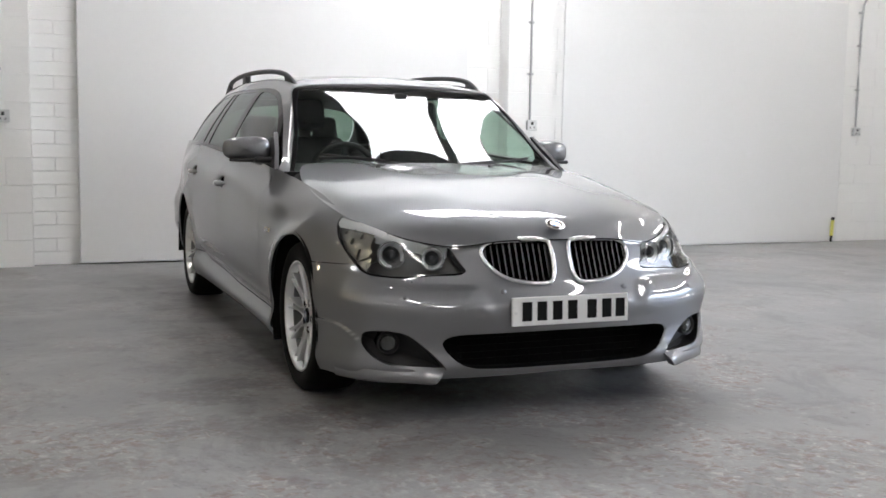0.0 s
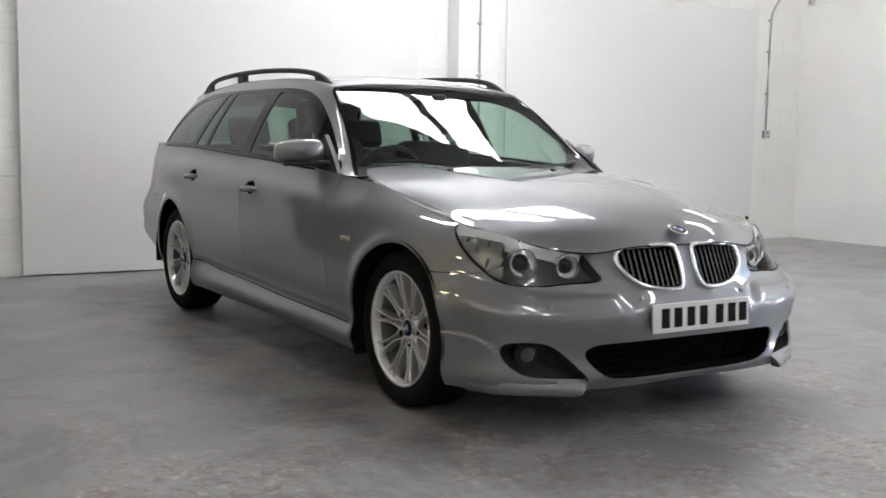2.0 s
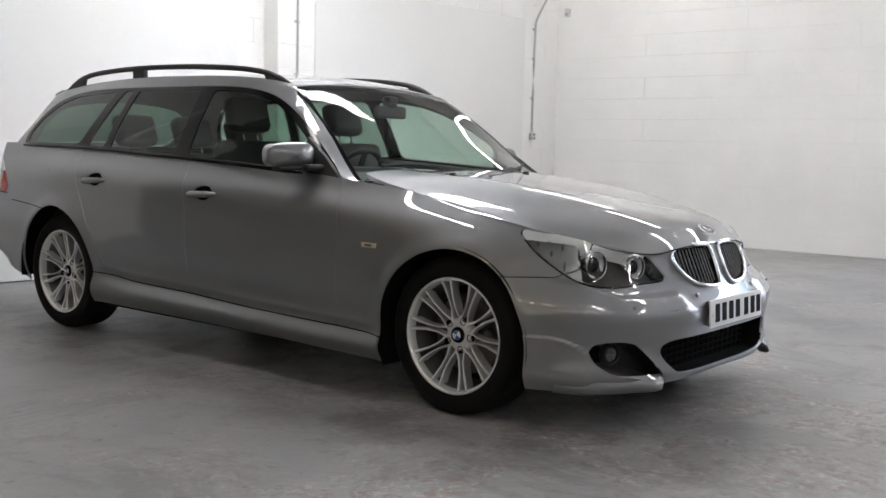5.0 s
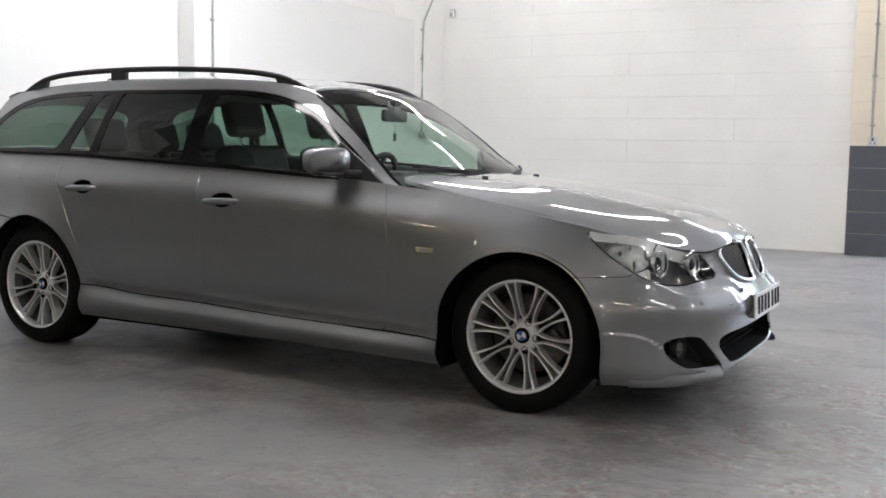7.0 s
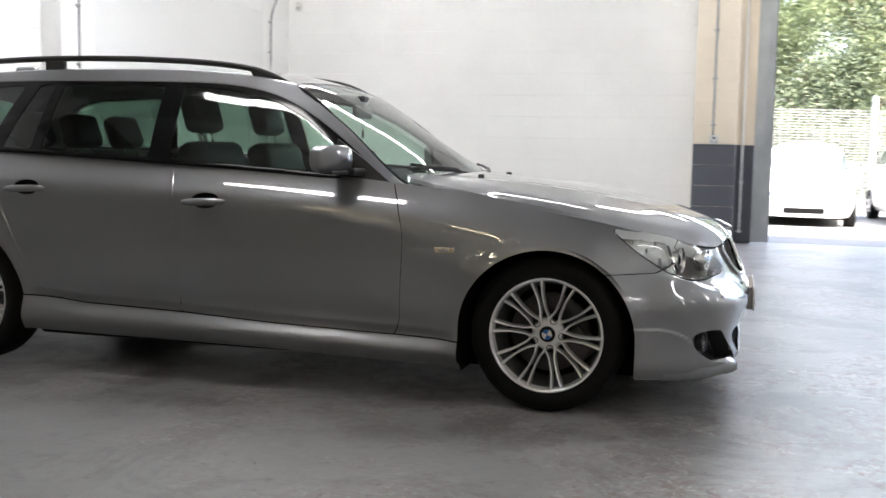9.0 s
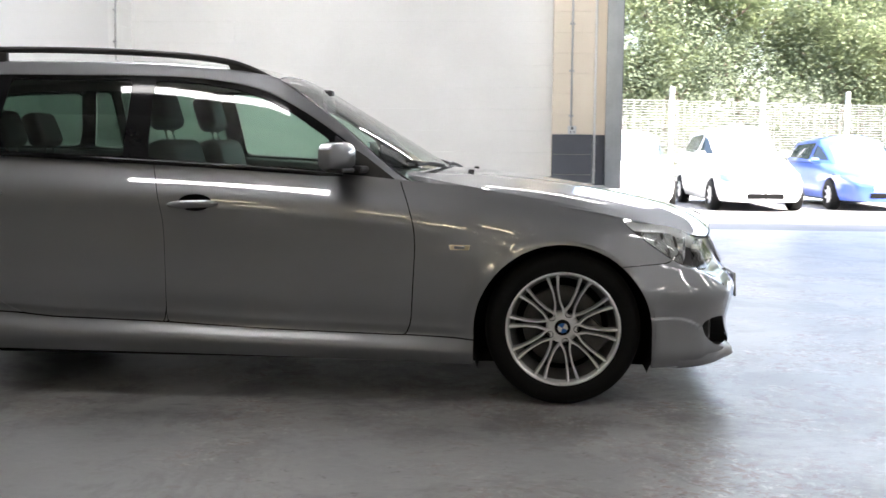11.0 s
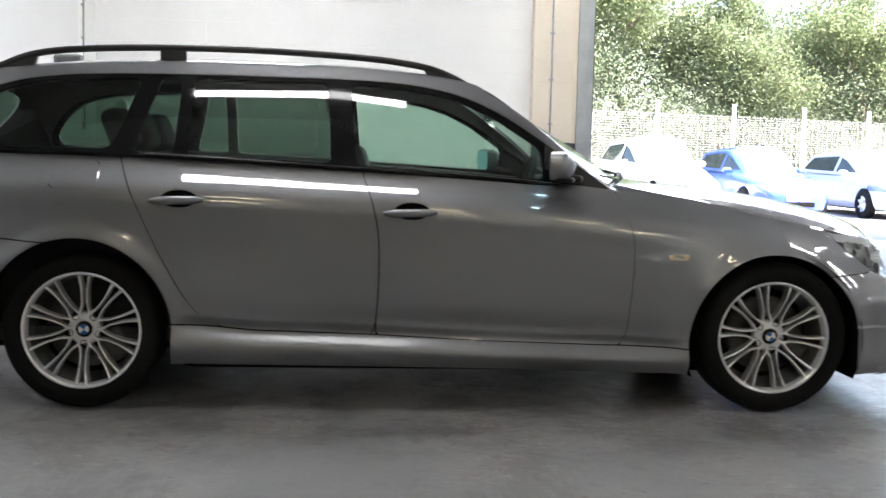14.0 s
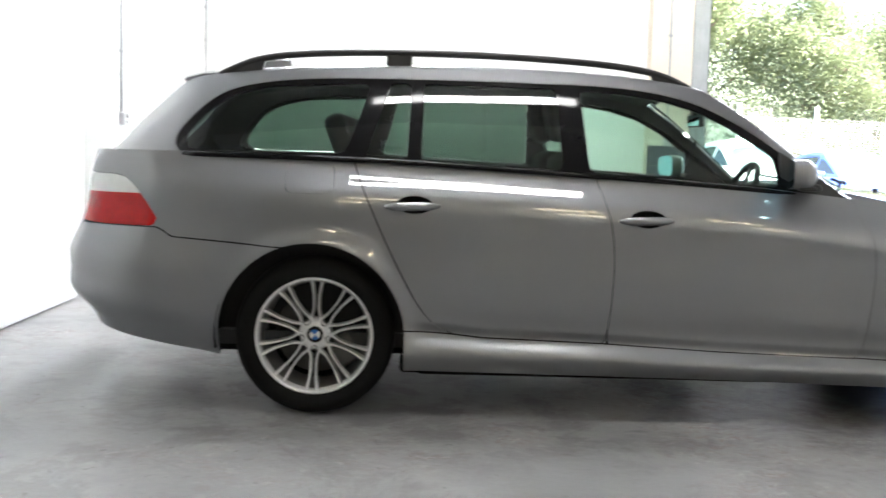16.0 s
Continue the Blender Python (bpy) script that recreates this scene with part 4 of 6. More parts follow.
for sg in (-1, 1):
    trim.offset(-.004).side(sg).put("window_trim", M_BLACK, car, "gloss black window surround", 0.012)
    for k, nm, mt, par in (("f", "window_glass", M_GLASS, doors["f", sg]), ("r", "window_glass", M_PRIVACY, doors["r", sg]),
                           ("q", "quarter_light", M_PRIVACY, doors["r", sg]), ("s", "rear_side_window", M_PRIVACY, car)):
        g = panes[k].offset(-.007).side(sg).put(nm, mt, par, "tinted glass")
        g.visible_shadow = False
    # chrome-black strip along the belt, standing a little proud
    path = [(x, sg * (pw(BELT, np.array([x]))[0][0] + .002), pw(BELT, np.array([x]))[0][1] - .004) for x in np.linspace(.70, -2.0, 40)]
    V, F = tube(path, .008, 8, flat=1.3)
    link_mesh("belt_moulding", V, F, M_BLACK, car)



def roof_z(x, y):
    """Height of the roof over a point of the plan."""
    c, r = pw(CORNER, np.array([x]))[0], pw(RIDGE, np.array([x]))[0][0]
    return float(r - (r - c[1]) * min(1, abs(y) / c[0]) ** 2.3)


# spoiler lip over the rear window
V, F = [], []
for y in np.linspace(-.545, .545, 31):
    z0, e = roof_z(-1.88, y), .030 * (abs(y) / .545) ** 4
    for x, dz in ((-1.88, .001), (-1.97, -.006), (-2.072 + e, -.026), (-2.078 + e, -.034), (-2.066 + e, -.044), (-1.99, -.060)):
        V.append((x, y, z0 + dz))
for i in range(30):
    for j in range(5):
        F.append((i * 6 + j, i * 6 + j + 1, i * 6 + j + 7, i * 6 + j + 6))
F += [(0, 1, 2, 3, 4, 5), tuple(30 * 6 + j for j in range(5, -1, -1))]
link_mesh("roof_spoiler", V, F, M_PAINT, car, "grey roof spoiler lip")

# headlining and pillars' inner skin
roof_in = shell_top.cut(lambda P: P[:, 2] - 1.10)[1].offset(-.03)
roof_in.both().put("headlining", M_LINER, car, "grey headlining")


# wheels
def wheel_model():
    w = thing("wheel", "", "")
    half = [(.232, .098), (.240, .107), (.250, .113), (.272, .119), (.292, .117), (.306, .111), (.317, .098), (.3235, .080), (.3265, .050)]
    prof = [(r, -y) for r, y in half] + [(.327, 0)] + [(r, y) for r, y in half[::-1]]
    V, F = lathe(prof, 64, close=True)
    link_mesh("tyre", V, F, M_RUBBER, w, "black low-profile tyre")
    # barrel and lip
    V, F = lathe([(.236, -.098), (.2415, -.104), (.2405, -.109), (.234, -.109), (.229, -.103), (.226, -.092), (.222, -.072)], 80)
    rim = link_mesh("rim", V, F, M_ALLOY, w, "silver double-spoke alloy rim")
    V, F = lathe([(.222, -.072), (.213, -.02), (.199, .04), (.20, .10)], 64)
    link_mesh("barrel", V, F, M_BARREL, rim, "inner barrel of the rim with shade in its colour")
    # hub disc
    V, F = lathe([(0, -.068), (.030, -.068), (.036, -.063), (.046, -.064), (.060, -.061), (.068, -.052), (.070, -.03), (.0, -.03)], 40)
    link_mesh("hub", V, F, M_ALLOY, rim)
    # ten spokes, each two slim ribs with an open slot between, that splay round the bolts
    RIB = [(.050, .0165, .0100), (.068, .0195, .0062), (.085, .0150, .0050), (.11, .0108, .0044), (.145, .0108, .0044), (.18, .0142, .0052), (.21, .0190, .0066), (.232, .0235, .0080)]
    cross = ((-1, .046), (-1, .007), (-.62, .0012), (0, 0), (.62, .0012), (1, .007), (1, .046))
    for k in range(10):
        V, F = [], []
        base = 2 * math.pi * (k + .5) / 10
        c, s = math.cos(base), math.sin(base)
        for hand in (-1, 1):
            prev = None
            for r in np.linspace(.050, .232, 17):
                mid, half = pw(RIB, np.array([r]))[0]
                t = max(0.0, (r - .055) / .174)
                yf = -.066 - .030 * t ** 1.2
                ring = []
                for dx, dy in cross:
                    q = hand * mid + dx * half
                    ring.append(len(V))
                    V.append((r * c - s * q, yf + dy * (.55 + .45 * min(1, t * 3)), r * s + c * q))
                if prev:
                    for q in range(7):
                        n = (q + 1) % 7
                        F.append((prev[q], prev[n], ring[n], ring[q]))
                prev = ring
        link_mesh("spoke", V, F, M_ALLOY, rim, smooth=False)
    for k in range(5):
        a = 2 * math.pi * (2 * k + .5) / 10
        V, F = lathe([(.0, -.050), (.0125, -.050), (.0135, -.0665), (.0155, -.067), (.0165, -.056)], 16)
        link_mesh("bolt_hole", [(x + .062 * math.cos(a), y, z + .062 * math.sin(a)) for x, y, z in V], F, M_UNDER, rim, "dark bolt recess")
        V, F = lathe([(0, -.060), (.007, -.060), (.0092, -.057), (.0098, -.050)], 12)
        link_mesh("wheel_bolt", [(x + .062 * math.cos(a), y, z + .062 * math.sin(a)) for x, y, z in V], F, M_DISC, rim)
    V, F = lathe([(0, -.0755), (.026, -.075), (.032, -.072), (.034, -.066)], 32)
    link_mesh("centre_cap", V, F, M_BLACK, rim, "round black and blue centre cap")
    for q in range(4):
        V = [(0, -.0768, 0)] + [(.0215 * math.cos(a), -.0766, .0215 * math.sin(a)) for a in np.linspace(q * math.pi / 2, (q + 1) * math.pi / 2, 8)]
        link_mesh("cap_quarter", V, [(0, i, i + 1) for i in range(1, 8)], M_BLUE if q % 2 else M_WENAMEL, rim, smooth=False)
    V, F = lathe([(.06, .0), (.165, .0), (.168, .004), (.168, .020), (.165, .024), (.06, .024)], 48, close=True)
    link_mesh("brake_disc", V, F, M_DISC, w, "steel brake disc")
    bm = bmesh.new()
    box(bm, -.065, .065, -.035, .05, -.05, .05, bevel=.015, m=pose(.135, 0, .02, 0, 20, 0))
    part("caliper", bm, M_DISC, w)
    V, F = lathe([(.205, .045), (.06, .05), (.0, .05)], 32)
    link_mesh("back_plate", V, F, M_UNDER, w)
    return w


w0 = wheel_model()
w0.parent = car
w0.matrix_basis = pose(AXF, -.774, HUB, 0, 24, 0)
for x, y, rz, spin in ((AXR, -.772, 0, 38), (AXF, .774, 180, 10), (AXR, .772, 180, 30)):
    copy_thing(w0, pose(x, y, HUB, 0, 0, rz) @ pose(0, 0, 0, 0, spin, 0))

# wheel wells and underside
for (cx, cz, R), nm in ((ARCH_F, "wheel_well"), (ARCH_R, "wheel_well")):
    for sg in (-1, 1):
        V, F = [], []
        low = .42 if cx > 0 else .16
        angs = np.linspace(-low, math.pi + low, 32)
        for k, a in enumerate(angs):
            for y in (.905, .62, .55):
                V.append((cx + (R + .012) * math.cos(a) * (1 if y > .6 else .3), sg * y, cz + (R + .012) * math.sin(a) * (1 if y > .6 else .3)))
        for k in range(len(angs) - 1):
            for j in range(2):
                F.append((3 * k + j, 3 * k + j + 1, 3 * k + j + 4, 3 * k + j + 3))
        link_mesh(nm, V, F, M_UNDER, car, "black wheel arch liner")
bm = bmesh.new()
box(bm, -1.95, 2.05, -.60, .60, .20, .30, bevel=.03)
box(bm, -1.10, 1.85, -.58, .58, .115, .20, bevel=.02)
box(bm, -1.02, 1.02, -.86, .86, .172, .27, bevel=.015)
box(bm, -2.25, -1.86, -.66, .66, .37, .60, bevel=.03)
box(bm, 1.84, 2.02, -.72, .72, .20, .52, bevel=.03)
part("underbody", bm, M_UNDER, car, "dark underside")

# inner door skins and cabin floor close the cabin
bm = bmesh.new()
box(bm, -1.9, 1.0, -.80, .80, .27, .33)
box(bm, .78, .84, -.78, .78, .30, .93)
part("cabin_floor", bm, M_DASH, car)
for sg in (-1, 1):
    bm = bmesh.new()
    P = pw(BELT, np.linspace(.72, -2.0, 20))
    xs = np.linspace(.72, -2.0, 20)
    vs = []
    for x, (y, z) in zip(xs, P):
        vs.append([bm.verts.new((x, sg * (y - .03 - d), h)) for h, d in ((.33, .03), (.72, .0), (z - .02, .0), (z - .005, .02), (z - .02, .06), (z - .25, .09))])
    for a, b in zip(vs, vs[1:]):
        for k in range(5):
            bm.faces.new((a[k], a[k + 1], b[k + 1], b[k]))
    part("door_card", bm, M_LEATHER, car, smooth=True)
bm = bmesh.new()
box(bm, .42, .98, -.76, .76, .60, .925, bevel=.05, seg=3)
box(bm, .36, .60, -.10, .12, .45, .90, bevel=.03)
box(bm, .44, .66, -.52, -.22, .88, .985, bevel=.035, seg=3)
part("dashboard", bm, M_DASH, car, "dark soft dashboard", smooth=False)

ST = pose(.40, -.37, .90, 0, -66, 0)
V, F = tube([ST @ Vector((.18 * math.cos(a), .18 * math.sin(a), 0)) for a in np.linspace(0, 2 * math.pi, 36, endpoint=False)], .015, 8, closed=True)
sw = link_mesh("steering_wheel", V, F, M_LEATHER, car, "black steering wheel on the driver's side")
bm = bmesh.new()
box(bm, -.06, .06, -.075, .075, -.01, .03, bevel=.02, m=ST)
for a in (0, 180, 90):
    box(bm, .05, .175, -.016, .016, -.006, .008, bevel=.004, m=ST @ pose(0, 0, 0, 0, 0, a))
part("steering_hub", bm, M_DASH, sw)


def seat(name, x, y, w, tilt=-16, head=True, hh=.60):
    s = new(name)
    s.parent = car
    s.matrix_basis = pose(x, y, .30)
    bm = bmesh.new()
    box(bm, -.27, .27, -w / 2, w / 2, .08, .26, bevel=.06, seg=3)
    part("cushion", bm, M_LEATHER, s, smooth=True)
    R = pose(-.24, 0, .22, 0, tilt, 0)
    bm = bmesh.new()
    box(bm, -.07, .07, -w / 2, w / 2, 0, hh, bevel=.055, seg=3, m=R)
    part("seat_back", bm, M_LEATHER, s, smooth=True)
    for k in ((0,) if head else ()):
        bm = bmesh.new()
        box(bm, -.045, .055, k - .135, k + .135, hh + .05, hh + .24, bevel=.04, seg=3, m=R)
        part("headrest", bm, M_LEATHER, s, smooth=True)
        for q in (-.05, .05):
            V, F = tube([R @ Vector((0, k + q, hh - .03)), R @ Vector((0, k + q, hh + .10))], .006, 6)
            link_mesh("headrest_post", V, F, M_CHROME, s)
    return s


seat("front_seat", .02, -.37, .50)
seat("front_seat", .02, .37, .50)
for y in (-.42, .0, .42):
    seat("rear_seat", -.92, y, .42, -20, True, .52)
V, F = tube([(.30, 0, 1.30), (.24, 0, 1.335)], .008, 6)
rv = link_mesh("rear_view_mirror", V, F, M_MATT, car)
boxed("mirror_head", (.285, .31, -.12, .12, 1.235, 1.30), M_MATT, rv, bevel=.012)
boxed("mirror_face", (.282, .2845, -.11, .11, 1.241, 1.294), M_MIRROR, rv, "blue-tinted mirror glass", bevel=.001, seg=1)
boxed("mirror_mount", (.27, .32, -.035, .035, 1.29, 1.35), M_MATT, rv, bevel=.01)

V, F = tube([(.30, 0, 1.24), (.30, 0, 1.175)], .0015, 4)
af = link_mesh("air_freshener", V, F, M_MATT, rv, "small tag hanging from the mirror")
boxed("freshener_tag", (.297, .303, -.012, .012, 1.135, 1.175), M_DASH, af, bevel=.002, seg=1)

# door mirrors
for sg in (-1, 1):
    mi = new("door_mirror")
    mi.parent = car
    mi.matrix_basis = pose(.545 if sg < 0 else .445, sg * (.918 if sg < 0 else .922), 1.035, 0, 0, 14 * sg)
    n, mseg = 18, 24
    V, F = [], []
    for i in range(n + 1):
        t = i / n
        k = math.sin(min(t * 1.9, 1) * math.pi / 2) ** .55
        for j in range(mseg):
            a = 2 * math.pi * j / mseg
            cy, cz = math.cos(a), math.sin(a)
            e = 2 / 3.4
            y = (.119 if sg < 0 else .096) * k * abs(cy) ** e * (1 if cy > 0 else -1)
            z = .061 * k * abs(cz) ** e * (1 if cz > 0 else -1)
            z *= 1 + .10 * sg * (y / .112) * (-1)
            V.append((.018 - .10 * t, y, z))
    for i in range(n):
        for j in range(mseg):
            l = (j + 1) % mseg
            F.append((i * mseg + j, i * mseg + l, (i + 1) * mseg + l, (i + 1) * mseg + j))
    F.append(tuple(range(mseg)))
    link_mesh("mirror_shell", V, F, M_PAINT, mi, "grey mirror shell")
    Vg = [(-.0835, y * .93, z * .93) for x, y, z in V[-mseg:]]
    link_mesh("mirror_glass", Vg, [tuple(range(mseg))], M_MIRROR, mi, "blue-tinted mirror glass", smooth=False)
    bm = bmesh.new()
    box(bm, -.06, .012, -.085, .085, -.066, -.046, bevel=.01)
    box(bm, -.04, .04, -.16 if sg > 0 else .04, -.04 if sg > 0 else .16, -.070, -.038, bevel=.014)
    part("mirror_base", bm, M_MATT, mi, "black mirror foot", smooth=False)
    # black corner of the door glass that carries the mirror
    bm = bmesh.new()
    tri = [(.728, .940), (.605, 1.032), (.462, 1.122), (.45, .968)]
    f1 = [bm.verts.new((x, sg * (.812 - (z - .95) * .33), z)) for x, z in tri]
    f2 = [bm.verts.new((x, sg * (.790 - (z - .95) * .33), z)) for x, z in tri]
    bm.faces.new(f1)
    bm.faces.new(f2[::-1])
    for i in range(4):
        bm.faces.new((f1[i], f1[(i + 1) % 4], f2[(i + 1) % 4], f2[i]))
    part("mirror_sail", bm, M_MATT, car)

# door handles in dished recesses
for sg in (-1, 1):
    for key, hx, hy, hz_ in (("f", -.115, .908, .836), ("r", -1.055, .905, .870)):
        par = doors[key, sg]
        path = [(hx + d, sg * (hy + .006 + .026 * (1 - (d / .112) ** 4)), hz_ - .004 + .004 * d / .11) for d in np.linspace(-.11, .11, 17)]
        rad = [.0175 * max(.35, 1 - .75 * abs(d / .112) ** 4) for d in np.linspace(-.11, .11, 17)]
        V, F = tube(path, rad, 12)
        link_mesh("door_handle", V, F, M_PAINT, par, "grey pull handle")
        V, F = [], []
        for i in range(7):
            r = i / 6
            for j in range(28):
                a = 2 * math.pi * j / 28
                V.append((hx + .008 + .074 * r * math.cos(a), sg * (hy - .001 - .030 * (1 - r ** 4)), hz_ + .004 + .0395 * r * math.sin(a)))
        for i in range(6):
            for j in range(28):
                l = (j + 1) % 28
                F.append((i * 28 + j, i * 28 + l, (i + 1) * 28 + l, (i + 1) * 28 + j))
        # black in place of body colour, standing for the shade in the bowl
        link_mesh("handle_recess", V, F, M_UNDER, par, "finger recess coloured black for the shade in it")

# roof rails
for sg in (-1, 1):
    keys = [(.155, .548, 1.362), (.10, .552, 1.392), (.03, .556, 1.424), (-.07, .560, 1.453), (-.30, .565, 1.480), (-.75, .568, 1.499), (-1.2, .565, 1.500), (-1.55, .556, 1.485), (-1.72, .548, 1.462), (-1.82, .542, 1.425), (-1.90, .538, 1.385)]
    path = chaikin([(x, sg * y, z) for x, y, z in keys], 2, closed=False)
    V, F = tube(path, .0155, 10, flat=.95)
    rl = link_mesh("roof_rail", V, F, M_MATT, car, "matt black roof rail")
    for x0, x1 in ((.150, -.06), (-1.885, -1.70)):
        V, F = [], []
        for k, x in enumerate(np.linspace(x0, x1, 12)):
            p = min(path, key=lambda q: abs(q[0] - x))
            low = min(roof_z(x, p[1]) - .004, p[2])
            if k == 11:
                low = p[2] - .006
            for z, dy in ((p[2], -.011), (p[2], .011), (low, .013), (low, -.013)):
                V.append((x, p[1] + dy, z))
        for k in range(11):
            for j in range(4):
                F.append((k * 4 + j, k * 4 + (j + 1) % 4, k * 4 + 4 + (j + 1) % 4, k * 4 + 4 + j))
        F += [(3, 2, 1, 0), (44, 45, 46, 47)]
        link_mesh("rail_end", V, F, M_MATT, rl, smooth=False)
    boxed("rail_foot", (-1.185, -1.075, sg * .558 - .018, sg * .558 + .018, 1.432, 1.498), M_MATT, rl, bevel=.012)
bm = bmesh.new()
box(bm, -1.80, -1.66, -.022, .022, 1.44, 1.505, bevel=.018, seg=3, m=Matrix.Shear("XZ", 4, (0, 0)))
part("roof_aerial", bm, M_PAINT, car, "small shark-fin aerial")

# front end: grilles, plate, intake, fog lamps, badge
def surface_x(y, z):
    """Where the nose lies at that width and height."""
    d = ((front.V[:, 1] - y) ** 2 + (front.V[:, 2] - z) ** 2)
    i = np.argsort(d)[:4]
    return float(np.average(front.V[i, 0], weights=1 / (d[i] + 1e-6)))


for sg in (-1, 1):
    gr = new("kidney_grille")
    gr.parent = car
    ring = [(surface_x(y, z) + .006, sg * y, z) for y, z in KIDNEY]
    V, F = tube(ring, .0102, 10, closed=True)
    link_mesh("chrome_surround", V, F, M_CHROME, gr, "chrome grille surround")
    bm = bmesh.new()
    vs = [bm.verts.new((x - .075, y, z)) for x, y, z in ring]
    vf = [bm.verts.new((x - .004, y, z)) for x, y, z in ring]
    bm.faces.new(vs)
    for i in range(len(vs)):
        bm.faces.new((vs[i], vs[(i + 1) % len(vs)], vf[(i + 1) % len(vs)], vf[i]))
    part("grille_recess", bm, M_UNDER, gr)
    gx0, gx1 = surface_x(.02, .56), surface_x(.02, .69)
    for k in range(11):
        y = .058 + k * .0255
        zz = [z for z in np.linspace(.53, .72, 60) if inside(KIDNEY, np.array([[y, z]]))[0] < -.004]
        if len(zz) < 3:
            continue
        V, F = [], []
        for z in np.linspace(zz[0], zz[-1], 9):
            x = gx0 + (gx1 - gx0) * (z - .56) / .13 - .016 - .12 * max(0, y - .15)
            for dx, dy in ((.010, 0), (.006, .0034), (-.03, .003), (-.03, -.003), (.006, -.0034)):
                V.append((x + dx, sg * (y + dy), z))
        for i in range(8):
            for j in range(5):
                l = (j + 1) % 5
                F.append((i * 5 + j, i * 5 + l, (i + 1) * 5 + l, (i + 1) * 5 + j))
        link_mesh("grille_slat", V, F, M_SLAT, gr, "dark chrome upright slat")

PL = pose(2.266, 0, .443, 0, -3, 0)
plate = boxed("number_plate", (0, .008, -.26, .26, -.056, .056), M_PLATE, car, "white front number plate with plain dark bars", bevel=.003, seg=1, m=PL)
boxed("plate_backing", (-.045, 0, -.235, .235, -.05, .05), M_PAINT, plate, m=PL)
for k, y in enumerate((-.195, -.130, -.062, .005, .092, .160, .222)):
    boxed("plate_bar", (.008, .0095, y - .021, y + .021, -.037, .037), M_INK, plate, m=PL)
for y in (-.243, .249):
    boxed("plate_screw", (.008, .010, y - .005, y + .005, -.010, 0), M_LENS, plate, m=PL)

# splitter corners under the fog lamps
for sg in (-1, 1):
    V, F = [], []
    ts = np.linspace(0, 1, 16)
    near = [np.argsort(np.abs(body.V[:, 1] - .50 - .36 * t) + np.abs(body.V[:, 2] - .20) + (body.V[:, 0] < 1.75) * 9)[:3] for t in ts]
    nose = np.polyfit(ts, [body.V[q, 0].mean() for q in near], 4)
    for t in ts:
        y = .50 + .36 * t
        x = float(np.polyval(nose, t)) + .002
        push = .024 * (1 - t) ** 1.3
        for dx, z in ((-.006, .226 + .012 * t), (push * .45, .214), (push, .200), (push + .002, .176), (push - .014, .165), (-.03, .167)):
            lean = .045 * (1 - min(1, t / .35)) * (.222 - z) / .055
            V.append((x + dx, sg * (y + dx * .35 * t + lean), z))
    for i in range(15):
        for j in range(5):
            F.append((i * 6 + j, i * 6 + j + 1, i * 6 + j + 7, i * 6 + j + 6))
    F.append((0, 1, 2, 3, 4, 5))
    sp = link_mesh("splitter", V, F, M_PAINT, car, "grey splitter corner of the bumper")

bm = bmesh.new()
IN = [(surface_x(max(y, 0), z) - .004, y, z) for y, z in INTAKE]
half = [p for p in IN if p[1] >= 0]
loop = half + [(x, -y, z) for x, y, z in half[::-1]]
vb = [bm.verts.new((x - .10, y, z)) for x, y, z in loop]
vf = [bm.verts.new((x, y, z)) for x, y, z in loop]
bm.faces.new(vb)
for i in range(len(loop)):
    j = (i + 1) % len(loop)
    bm.faces.new((vf[i], vf[j], vb[j], vb[i]))
part("lower_intake", bm, M_UNDER, car, "black lower air intake")
bm = bmesh.new()
for z in (.235, .262, .289, .316, .343):
    box(bm, 2.118, 2.124, -.42, .42, z - .004, z + .004)
for y in np.linspace(-.40, .40, 17):
    box(bm, 2.116, 2.122, y - .003, y + .003, .215, .352)
part("intake_mesh", bm, M_UNDER, car, "black intake grid")

for sg in (-1, 1):
    fg = new("fog_lamp")
    fg.parent = car
    ring = [(surface_x(y, z) - .003, sg * y, z) for y, z in FOG]
    bm = bmesh.new()
    vb = [bm.verts.new((x - .075, y * .99, z)) for x, y, z in ring]
    vf = [bm.verts.new((x, y, z)) for x, y, z in ring]
    bm.faces.new(vb)
    for i in range(len(ring)):
        j = (i + 1) % len(ring)
        bm.faces.new((vf[i], vf[j], vb[j], vb[i]))
    part("fog_recess", bm, M_MATT, fg, "black fog lamp recess")
    m = pose(2.066, sg * .690, .312, 0, 0, sg * 14)
    tr = lambda V: [m @ Vector((-y, x, z)) for x, y, z in V]
    V, F = lathe([(.0, .03), (.018, .022), (.026, .0), (.029, -.004), (.027, -.006)], 32)
    link_mesh("fog_bezel", tr(V), F, M_BULBBOWL, fg, "grey ribbed fog lamp bowl")
    V, F = lathe([(0, -.014), (.020, -.0125), (.035, -.008)], 32)
    link_mesh("fog_lens", tr(V), F, M_CLEAR, fg, "clear fog lamp lens")
    bz = lathe([(.036, -.008), (.040, -.014), (.044, -.008), (.042, .02)], 32)
    link_mesh("fog_ring", tr(bz[0]), bz[1], M_MATT, fg)

for y, z in ((-.645, .492), (-.27, .515), (.27, .515), (.645, .492)):
    ps = new("parking_sensor")
    ps.parent = car
    ps.matrix_basis = pose(surface_x(abs(y), z), y, z, 0, 0, 22 * (1 if y > 0 else -1) * (abs(y) > .5))
    V, F = lathe([(.0, -.0035), (.009, -.0030), (.0100, -.001), (.0105, .004)], 20)
    link_mesh("sensor_face", [(-b, a, c) for a, b, c in V], F, M_PAINT, ps)
    V, F = lathe([(.0105, -.001), (.0125, -.0015), (.0130, .004)], 20)
    link_mesh("sensor_ring", [(-b, a, c) for a, b, c in V], F, M_PAINT, ps, "thin sensor ring")

